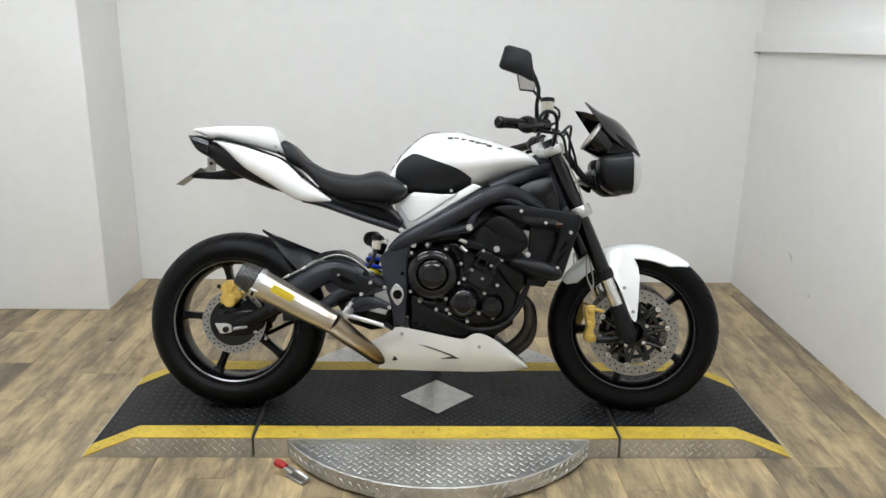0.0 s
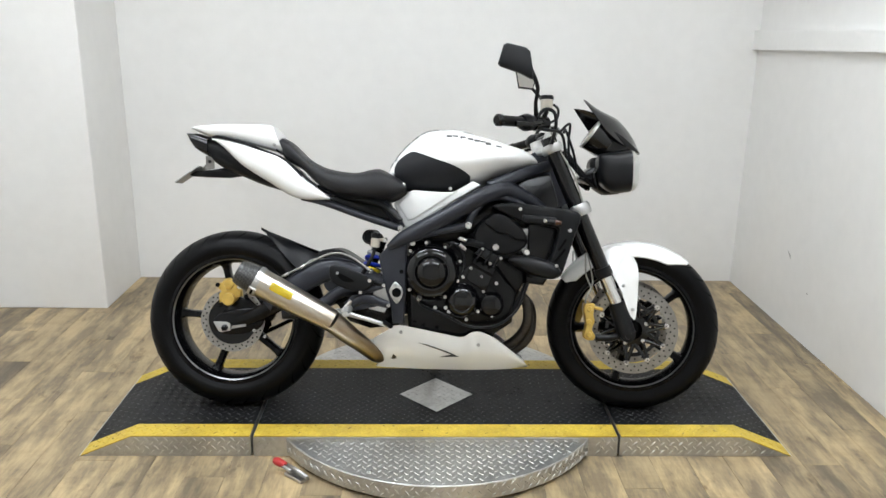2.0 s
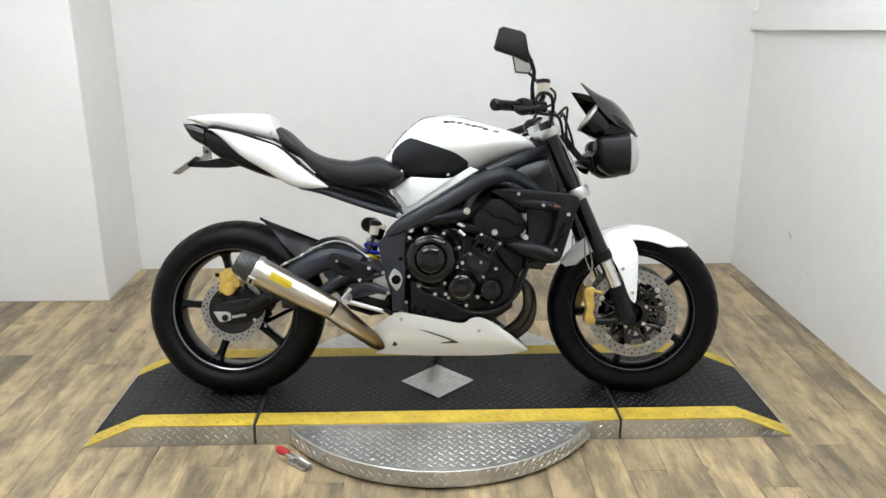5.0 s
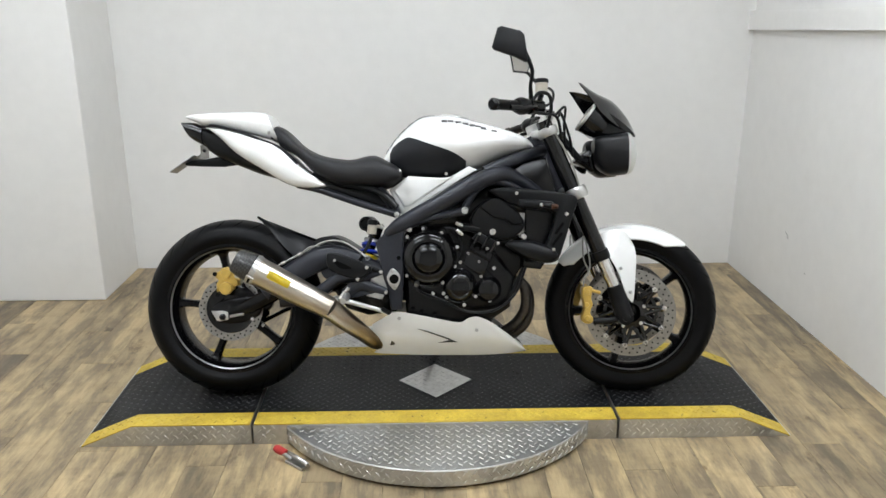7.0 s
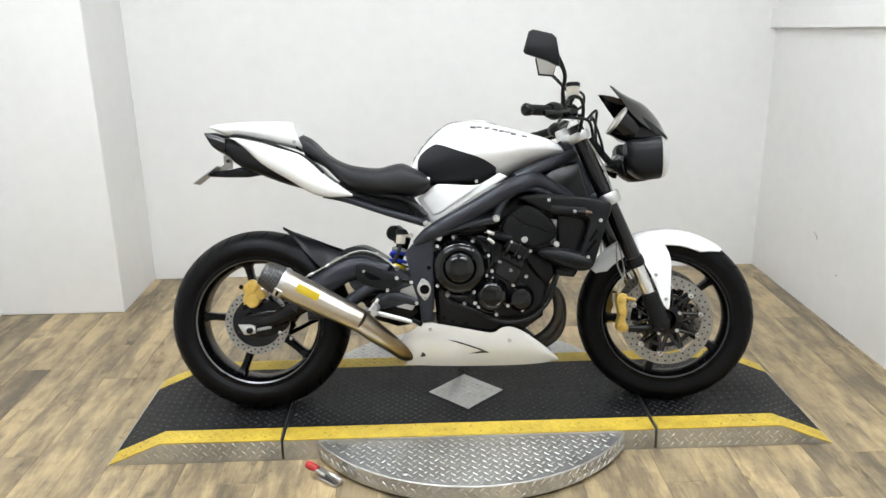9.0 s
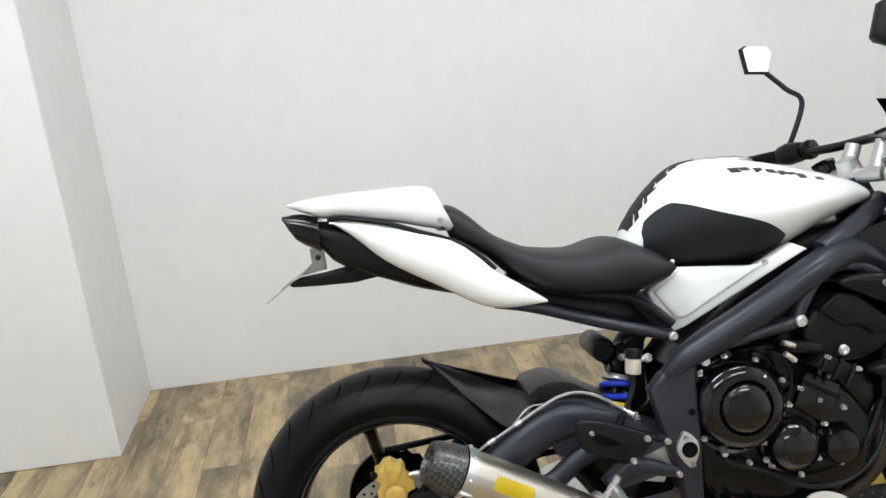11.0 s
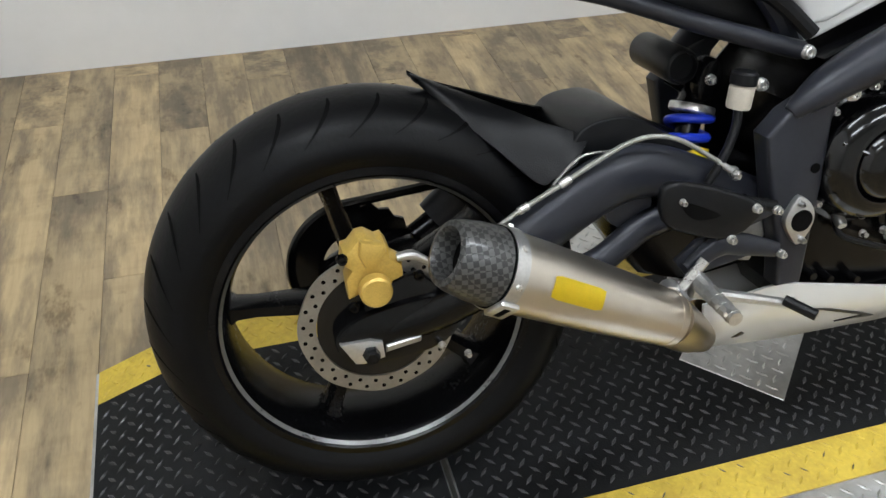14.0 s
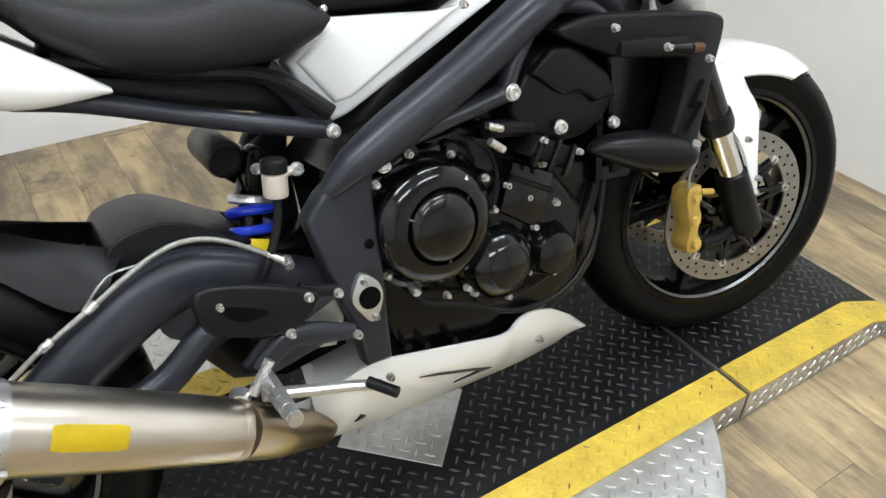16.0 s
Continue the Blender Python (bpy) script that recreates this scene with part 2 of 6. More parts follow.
# ---- the room ----
ZP = 0.076                      # top of the display stand
X_L, X_R, Y_B, Y_F, Z_C = -1.485, 2.437, 1.595, -4.0, 2.75
PIER_X, PIER_Y = -0.885, 1.102
thing("wall_back", box(X_L - 0.1, X_R + 0.1, Y_B, Y_B + 0.1, 0, Z_C), WALL, "plain white painted back wall", "wall", "structure")
side_wall = thing("wall_right", box(X_R, X_R + 0.1, Y_F, Y_B, 0, Z_C), WALL, "plain white painted side wall with a ledge", "wall", "structure")
thing("wall_left", box(X_L - 0.1, X_L, Y_F, Y_B, 0, Z_C), WALL, "plain white painted side wall", "wall", "structure")
# unseen wall, added to close the room behind the camera
thing("unseen_front_wall", box(X_L - 0.1, X_R + 0.1, Y_F - 0.1, Y_F, 0, Z_C), WALL, "unseen plain white wall added to close the bay", "wall", "structure")
thing("wall_pier", box(X_L, PIER_X, PIER_Y, Y_B, 0, Z_C, 0.004), WALL, "white painted pier standing out from the back wall", "wall", "structure")
thing("ceiling", box(X_L - 0.1, X_R + 0.1, Y_F - 0.1, Y_B + 0.1, Z_C, Z_C + 0.1), CEIL, "plain white ceiling", "ceiling", "structure")
SCUFF = material("grey_scuff", (0.42, 0.41, 0.40), 0.7, 0, 0.35, 60)
for y, z, turn, long in ((0.934, 0.366, 24, 0.045), (0.92, 0.352, 40, 0.022), (0.71, 0.24, 10, 0.016)):
    a, d, e = radians(turn), 0.5 * long, 0.0022
    flat = [(-d, 0), (-d * 0.4, -e), (d * 0.5, -e * 0.7), (d, 0), (d * 0.3, e), (-d * 0.5, e * 0.6)]
    bm = prism([(p * math.cos(a) - q * math.sin(a), p * math.sin(a) + q * math.cos(a)) for p, q in flat], 0.0, 0.0012)
    bmesh.ops.transform(bm, matrix=Matrix.Translation((X_R - 0.001, y, z)) @ Matrix.Rotation(radians(90), 4, "Z"), verts=bm.verts)
    part("scuff_mark", bm, SCUFF, side_wall, "small grey scuff on the paint")
LEDGE = bmesh.new()
for y, z0, z1 in ((Y_B, 1.281, 1.378), (Y_F, 1.48, 1.512)):
    for x, z in ((X_R, z0), (X_R - 0.03, z0), (X_R - 0.03, z1), (X_R, z1)):
        LEDGE.verts.new((x, y, z))
LEDGE.verts.ensure_lookup_table()
for q in ((0, 1, 2, 3), (4, 5, 6, 7), (0, 1, 5, 4), (1, 2, 6, 5), (2, 3, 7, 6), (3, 0, 4, 7)):
    LEDGE.faces.new([LEDGE.verts[i] for i in q])
thing("trim_ledge", LEDGE, TRIM, "white painted wooden ledge board along the wall", "trim", "structure")
for x, y in LAMP_PLACES:
    lamp = root("ceiling_light", "long white ceiling light with a glowing diffuser", "lamp", pose(x, y, Z_C))
    part("frame", box(-0.63, 0.63, -0.17, 0.17, -0.05, 0, 0.004), TRIM, lamp)
    part("diffuser", box(-0.6, 0.6, -0.14, 0.14, -0.056, -0.051), LAMP, lamp)
floor = thing("floor", box(X_L, X_R, Y_F, Y_B, -0.05, -0.0035), SUBFLOOR, "rustic oak-look plank floor with grey-brown streaks", "floor", "structure")


# ---- the display stand ----
def tread(x0, x1, y0, y1, z, pitch, long, wide, high, keep=None, slope=None):
    """Raised bars in a checker-plate pattern: rows at 45 degrees to the edges, each bar square to its neighbours."""
    verts, faces = [], []
    h = math.sqrt(0.5)
    span = int((abs(x1 - x0) + abs(y1 - y0)) / pitch) + 2
    for i in range(span):
        for j in range(-span, span):
            cx, cy = x0 + (i - j) * pitch * h, y0 + (i + j) * pitch * h
            if not (x0 + long * 0.3 < cx < x1 - long * 0.3 and y0 + long * 0.3 < cy < y1 - long * 0.3) or (keep and not keep(cx, cy)):
                continue
            a = radians(45 if (i + j) % 2 else -45)
            d, e = Vector((math.cos(a), math.sin(a))), Vector((-math.sin(a), math.cos(a)))
            b = len(verts)
            for s, t, k in ((-1, 0, 0), (0, -1, 0), (1, 0, 0), (0, 1, 0), (-0.55, 0, 1), (0.55, 0, 1)):
                px, py = cx + d.x * s * long / 2 + e.x * t * wide / 2, cy + d.y * s * long / 2 + e.y * t * wide / 2
                verts.append((px, py, (slope(px) if slope else z) + k * high))
            faces += [(b, b + 1, b + 4), (b + 1, b + 5, b + 4), (b + 1, b + 2, b + 5), (b + 2, b + 3, b + 5), (b + 3, b + 4, b + 5), (b + 3, b, b + 4)]
    return verts, faces


def stuff_part(name, vf, mat, parent, label):
    me = bpy.data.meshes.new(name)
    me.from_pydata(vf[0], [], vf[1])
    me.materials.append(mat)
    ob = new(name, me)
    ob.parent = parent
    return tagged(ob, label, kind="stuff")


SX0, SX1, SX2, SX3 = -0.464, -0.285, 1.772, 1.958     # ramp feet and ramp tops
GX0, GX1 = 0.117, 1.352                               # joints between the three sections
SY0, SY1, STRIPE = -0.279, 0.331, 0.079                # front and back edge, width of the yellow lines
SIDE = 0.004


def stand_section(x_low, x_high, ramp):
    """One section of the stand: steel body, black tread coating, two yellow lines. ramp: -1 slopes down to the left, 1 to the right, 0 is level."""
    if ramp < 0:
        prof = [(SX0, 0), (x_high, 0), (x_high, ZP), (SX1, ZP)]
    elif ramp > 0:
        prof = [(x_low, 0), (SX3, 0), (SX2, ZP), (x_low, ZP)]
    else:
        prof = [(x_low, 0.0), (x_high, 0.0), (x_high, ZP), (x_low, ZP)]

    def height(x):
        if ramp < 0 and x < SX1:
            return ZP * max(0.0, (x - SX0) / (SX1 - SX0))
        if ramp > 0 and x > SX2:
            return ZP * max(0.0, (SX3 - x) / (SX3 - SX2))
        return ZP
    bm = bmesh.new()
    prism([(x, z - SIDE if z > 0 else z) for x, z in prof], SY0, SY1 - SY0, bm=bm)
    name = "display_stand_ramp" if ramp else "display_stand_deck"
    sec = thing(name, bm, TREAD_STEEL, "aluminium tread-plate ramp with black coating and yellow edge lines" if ramp else "level black-coated tread-plate stand deck with yellow edge lines", "display stand")
    xs = {-1: [SX0 + 0.006, SX1, x_high - 0.003], 0: [x_low + 0.003, x_high - 0.003], 1: [x_low + 0.003, SX2, SX3 - 0.006]}[ramp]

    def sheet(y0, y1, lift):
        b = bmesh.new()
        outline = [(x, height(x) + lift) for x in xs] + [(x, height(x) - SIDE + 0.0005) for x in reversed(xs)]
        return prism(outline, y0, y1 - y0, bm=b)
    part("coating", sheet(SY0 + STRIPE, SY1 - STRIPE, 0.0), MAT_RUBBER, sec, "black anti-slip coating")
    part("edge_line", sheet(SY0 - 0.001, SY0 + STRIPE, 0.0006), YELLOW, sec, "worn yellow painted line")
    part("edge_line", sheet(SY1 - STRIPE, SY1 + 0.001, 0.0006), YELLOW, sec, "worn yellow painted line")
    cut = (lambda x, y: abs(x - 0.738) + abs(y - 0.024) > 0.15) if ramp == 0 else None
    stuff_part("raised_tread", tread(xs[0], xs[-1], SY0 + STRIPE + 0.004, SY1 - STRIPE - 0.004, ZP, 0.0235, 0.0225, 0.0066, 0.0022, cut, height), MAT_TREAD, sec, "raised bars of black tread plate")
    for y0 in (SY0, SY1 - STRIPE):
        lift = lambda x: height(x) + 0.0006
        stuff_part("raised_tread", tread(xs[0], xs[-1], y0, y0 + STRIPE, ZP, 0.0235, 0.0225, 0.0066, 0.0020, None, lift), YELLOW, sec, "raised bars under yellow paint")
        worn = random.Random(int(1000 * (x_low + y0)) + 5)
        stuff_part("worn_tread", tread(xs[0], xs[-1], y0, y0 + STRIPE, ZP, 0.0235, 0.0205, 0.0052, 0.0024, lambda x, y: worn.random() < 0.13, lift), MAT_TREAD, sec, "bars worn through to dark metal")
    # raised bars on the front face
    v, f = tread(xs[0], xs[-1], 0.0, ZP - 0.002, 0, 0.0225, 0.0225, 0.0068, 0.0028, lambda x, y: y < height(x) - 0.012 and not (ramp == 0 and 0.2 < x < 1.28))
    v = [(x, SY0 - z, y) for x, y, z in v]
    f = [q[::-1] for q in f]
    stuff_part("raised_tread", (v, f), TREAD_STEEL, sec, "raised bars of bright tread plate")
    return sec


stand_section(SX0, GX0 - 0.006, -1)
deck = stand_section(GX0 + 0.002, GX1 - 0.002, 0)
stand_section(GX1 + 0.006, SX3, 1)
bm = prism([(0.738 + 0.136 * a, 0.024 + 0.136 * b) for a, b in ((-1, 0), (0, -1), (1, 0), (0, 1))], ZP + 0.0005, 0.0025, 0.001, 1, "z")
plate = part("insert_plate", bm, TREAD_STEEL, deck, "bright diamond-shaped tread plate insert")
stuff_part("raised_tread", tread(0.6, 0.876, -0.114, 0.162, ZP + 0.003, 0.0235, 0.0235, 0.0072, 0.002, lambda x, y: abs(x - 0.738) + abs(y - 0.024) < 0.118), TREAD_STEEL, plate, "raised bars of bright tread plate")

TT, TT_R = (0.741, 0.040), 0.602
table = root("turntable", "round aluminium tread-plate turntable under the stand deck", "turntable", pose(TT[0], TT[1], 0))
part("drum", lathe([(0, 0.008), (TT_R - 0.004, 0.008), (TT_R, 0.012), (TT_R, ZP - 0.012), (TT_R - 0.003, ZP - 0.0085), (0, ZP - 0.0085)], (0, 0, 0), (0, 0, 1), 96), TREAD_STEEL, table)
# set-back black disc paints the shade in the gap below the drum
part("gap_shade_ring", lathe([(0, 0), (TT_R - 0.03, 0), (TT_R - 0.03, 0.008), (0, 0.008)], (0, 0, 0), (0, 0, 1), 64), GAP_SHADE, table)


def off_deck(x, y):
    return x * x + y * y < (TT_R - 0.014) ** 2 and not (SY0 - 0.01 < y + TT[1] < SY1 + 0.01)


stuff_part("raised_tread", tread(-TT_R, TT_R, -TT_R, TT_R, ZP - 0.0085, 0.0235, 0.0235, 0.0070, 0.0020, off_deck), TREAD_STEEL, table, "raised bars of bright tread plate")
v, f = [], []
rows_v, rows_f = tread(0, 2 * math.pi * TT_R, 0.006, ZP - 0.006, 0, 0.0225, 0.0225, 0.0070, 0.0028)
v = [((TT_R + z) * math.cos(x / TT_R), (TT_R + z) * math.sin(x / TT_R), y) for x, y, z in rows_v]
stuff_part("raised_tread", (v, rows_f), TREAD_STEEL, table, "raised bars of bright tread plate")
for a in range(8):
    ang = radians(a * 45 + 22.5)
    for r in (0.57,):
        if not (SY0 < r * math.sin(ang) + TT[1] < SY1):
            part("rivet", lathe([(0.009, 0), (0.008, 0.003), (0.004, 0.005), (0, 0.005)], (r * math.cos(ang), r * math.sin(ang), ZP - 0.0085), (0, 0, 1), 12), ZINC, table)

clamp = root("toggle_clamp", "small steel toggle clamp with a red grip on the floor", "clamp", pose(0.275, -0.405, 0, 0, 0, 140))
part("clamp_base", box(-0.05, 0.03, -0.018, 0.018, 0, 0.012, 0.002), ZINC, clamp)
part("clamp_arm", tube([(-0.06, 0.0, 0.022), (-0.02, 0.006, 0.034), (0.03, 0.0, 0.03)], 0.007, sides=8), ZINC, clamp)
part("clamp_lever", tube([(0.0, 0.012, 0.025), (0.05, 0.012, 0.03)], 0.006, sides=8), ZINC, clamp)
part("grip", lathe([(0, 0.0), (0.011, 0.002), (0.013, 0.02), (0.014, 0.035), (0.010, 0.046), (0, 0.048)], (0.035, 0.005, 0.03), (1, 0.2, 0.15), 14), RED_GRIP, clamp, "red grip")

# ---- the motorcycle: u forward, v to its left, w up from the ground between the wheels ----
WHITE = material("white_lacquer", (0.80, 0.80, 0.785), 0.22, 0, 0.03, 4, coat=0.6, rough_vary=0.05)
PLASTIC = material("matt_black_plastic", (0.006, 0.0063, 0.0072), 0.36, 0, 0.3, 25, 0.2, 500, spec=0.2)
FRAME = material("graphite_frame_paint", (0.024, 0.026, 0.034), 0.34, 0.2, 0.2, 18, 0.06, 400, spec=0.35)
GLOSS = material("gloss_black_paint", (0.0025, 0.0025, 0.003), 0.16, 0, 0.3, 20, coat=0.25, rough_vary=0.06, spec=0.3)
RIM = material("black_rim_paint", (0.0025, 0.0025, 0.003), 0.26, 0, 0.3, 20, rough_vary=0.06, spec=0.18)
CASE = material("black_engine_paint", (0.0024, 0.0024, 0.0028), 0.2, 0.0, 0.3, 30, 0.12, 350, spec=0.26)
RUBBER = material("tyre_rubber", (0.0035, 0.0035, 0.004), 0.42, 0, 0.35, 14, 0.15, 150, spec=0.12)
# near-black that paints the shade in grooves, holes, slots and beside the strap
RECESS_SHADE = material("recess_shade_black", (0.003, 0.003, 0.003), 0.8, 0, 0.2, 30, spec=0.05)
VINYL = material("black_seat_vinyl", (0.014, 0.014, 0.016), 0.44, 0, 0.25, 20, 0.5, 700, spec=0.3)
PAD = material("dark_grip_pad", (0.016, 0.017, 0.020), 0.6, 0, 0.2, 30, 0.6, 600, spec=0.25)
ALU = material("cast_aluminium", (0.62, 0.62, 0.61), 0.33, 0.9, 0.2, 30)
CHROME = material("polished_chrome", (0.75, 0.75, 0.74), 0.12, 1.0, 0.1, 30, rough_vary=0.06)
BOLT = material("bright_bolt_steel", (0.68, 0.67, 0.65), 0.28, 0.85, 0.2, 80)
DISC = material("brake_disc_steel", (0.36, 0.35, 0.33), 0.34, 0.9, 0.25, 40)
GOLD = material("gold_anodised_caliper", (0.64, 0.43, 0.10), 0.4, 0.35, 0.25, 40)
BLUE = material("blue_spring_paint", (0.015, 0.045, 0.55), 0.3, 0, 0.2, 40)
DECAL = material("yellow_sticker", (0.80, 0.60, 0.02), 0.4, 0, 0.1, 60)
DARKINK = material("black_sticker", (0.02, 0.02, 0.02), 0.4, 0, 0.2, 60)
BRAID = material("braided_hose", (0.33, 0.33, 0.30), 0.4, 0.5, 0.3, 150)
HEATED = material("header_steel", (0.085, 0.078, 0.070), 0.45, 1.0, 0.45, 12)
TANKLET = material("milky_reservoir", (0.55, 0.50, 0.42), 0.35, 0, 0.15, 40)
ORANGE = material("orange_lens", (0.06, 0.02, 0.006), 0.3, 0, 0.1, 40)
STEEL, CARBON = exhaust_material(), carbon_material()
LENS = glass_material("clear_lens", (0.97, 0.98, 0.98), 0.08)
# pale grey that paints the highlight along the rim
RIM_GLINT = material("painted_rim_glint", (0.16, 0.16, 0.16), 0.3, 0.8, 0.3, 20)
REFLECTOR = material("bright_reflector", (0.82, 0.82, 0.80), 0.45, 0.6, 0.1, 40)
MIRROR = material("mirror_glass", (0.85, 0.86, 0.87), 0.03, 1.0, 0.02, 5, rough_vary=0.01)

BIKE = pose(0, -0.045, ZP, -15.0, 0, -1.5) @ Matrix.Diagonal((1, 1.1, 1, 1))
bike = root("motorcycle", "white and black naked sports motorcycle leaning on its stand", "motorcycle", BIKE)


def at(uw, v):
    return Vector((uw[0], v, uw[1]))


def line(uws, vs):
    """Points of the side view with a depth for each (or one depth for all)."""
    vs = [vs] * len(uws) if isinstance(vs, (int, float)) else vs
    return [at(p, v) for p, v in zip(uws, vs)]


def curve_at(points, u, smooth=True):
    pts = spline(points, False, 6) if smooth else points
    return float(np.interp(u, [p[0] for p in pts], [p[1] for p in pts]))


def shape(top, bottom, widths, smooth=True):
    """The lower edge, upper edge and half width of a body at the place u."""
    t, b = (spline(top, False, 6), spline(bottom, False, 6)) if smooth else (top, bottom)
    tx, ty, bx, by = [p[0] for p in t], [p[1] for p in t], [p[0] for p in b], [p[1] for p in b]
    wx, wy = [p[0] for p in spline(widths, False, 6)], [p[1] for p in spline(widths, False, 6)]

    def at_u(u):
        lo, hi = float(np.interp(u, bx, by)), float(np.interp(u, tx, ty))
        return min(lo, hi - 0.002), hi, float(np.interp(u, wx, wy))
    return at_u


def formed(fn, u0, u1, count=30, power=2.4, mid=0.0, around=32):
    """A body lofted through fn from u0 to u1; stations lie closer at the ends."""
    st = []
    for i in range(count + 1):
        u = u0 + (u1 - u0) * (0.5 - 0.5 * math.cos(math.pi * i / count))
        lo, hi, hw = fn(u)
        st.append((u, lo, hi, hw, mid))
    return body(st, around, power, 1)


def side_of(fn, u, w, power):
    lo, hi, hw = fn(u)
    k = max(-0.999, min(0.999, (w - (lo + hi) / 2) / max((hi - lo) / 2, 1e-4)))
    return hw * (1 - abs(k) ** power) ** (1 / power)


def skin(top, bottom, surface, lift=0.002, columns=24, rows=8, side=-1, smooth=True):
    """A thin patch lying on a surface v = surface(u, w), between an upper and a lower edge."""
    bm = bmesh.new()
    t, b = (spline(top, False, 6), spline(bottom, False, 6)) if smooth else (top, bottom)
    u0, u1 = max(t[0][0], b[0][0]), min(t[-1][0], b[-1][0])
    grid = []
    for i in range(columns + 1):
        u = u0 + (u1 - u0) * i / columns
        hi = float(np.interp(u, [p[0] for p in t], [p[1] for p in t]))
        lo = float(np.interp(u, [p[0] for p in b], [p[1] for p in b]))
        col = []
        for j in range(rows + 1):
            w = lo + (max(hi, lo + 0.001) - lo) * j / rows
            col.append((u, w, surface(u, w)))
        grid.append(col)
    out = [[bm.verts.new((u, side * (v + lift), w)) for u, w, v in col] for col in grid]
    ins = [[bm.verts.new((u, side * (v - lift), w)) for u, w, v in col] for col in grid]
    for i in range(columns):
        for j in range(rows):
            bm.faces.new((out[i][j], out[i + 1][j], out[i + 1][j + 1], out[i][j + 1]))
    for g in range(columns):
        bm.faces.new((out[g][0], ins[g][0], ins[g + 1][0], out[g + 1][0]))
        bm.faces.new((out[g][rows], out[g + 1][rows], ins[g + 1][rows], ins[g][rows]))
    for j in range(rows):
        bm.faces.new((out[0][j], out[0][j + 1], ins[0][j + 1], ins[0][j]))
        bm.faces.new((out[columns][j], ins[columns][j], ins[columns][j + 1], out[columns][j + 1]))
    return bm


def panel(edge_a, edge_b, bulge=0.0, thick=0.004, columns=28, rows=8, direction=(0, -1, 0)):
    """A curved sheet with thickness between two lines in space, bulging in the given direction."""
    bm = bmesh.new()
    a, b = spline(edge_a, False, 6), spline(edge_b, False, 6)

    def pick(p, t):
        x = t * (len(p) - 1)
        i = min(int(x), len(p) - 2)
        return p[i].lerp(p[i + 1], x - i)
    d = Vector(direction).normalized()
    out, ins = [], []
    for i in range(columns + 1):
        pa, pb = pick(a, i / columns), pick(b, i / columns)
        co, ci = [], []
        for j in range(rows + 1):
            t = j / rows
            p = pa.lerp(pb, t) + d * bulge * 4 * t * (1 - t)
            co.append(bm.verts.new(p))
            ci.append(bm.verts.new(p - d * thick))
        out.append(co)
        ins.append(ci)
    for i in range(columns):
        for j in range(rows):
            bm.faces.new((out[i][j], out[i + 1][j], out[i + 1][j + 1], out[i][j + 1]))
            bm.faces.new((ins[i][j], ins[i][j + 1], ins[i + 1][j + 1], ins[i + 1][j]))
        bm.faces.new((out[i][0], ins[i][0], ins[i + 1][0], out[i + 1][0]))
        bm.faces.new((out[i][rows], out[i + 1][rows], ins[i + 1][rows], ins[i][rows]))
    for j in range(rows):
        bm.faces.new((out[0][j], out[0][j + 1], ins[0][j + 1], ins[0][j]))
        bm.faces.new((out[columns][j], ins[columns][j], ins[columns][j + 1], out[columns][j + 1]))
    return bm


def mirrored(bm):
    """The same shape on the bike's other side."""
    bmesh.ops.scale(bm, verts=bm.verts, vec=(1, -1, 1))
    return bm


def bolt_bm(uw, v, r=0.0065, h=0.007):
    """A round-headed socket bolt with a recess, its head towards the right side."""
    r *= 0.84
    return lathe([(r * 1.22, 0.002), (r * 1.22, -0.001), (r, -0.001), (r, -h * 0.8), (r * 0.85, -h), (r * 0.5, -h), (r * 0.45, -h * 0.5), (0, -h * 0.5)], at(uw, v), (0, 1, 0), 14)


def bolts(uws, v, parent, r=0.0065, mat=None):
    for i, p in enumerate(uws):
        part("bolt", bolt_bm(p, v[i] if isinstance(v, (list, tuple)) else v, r), mat or BOLT, parent)


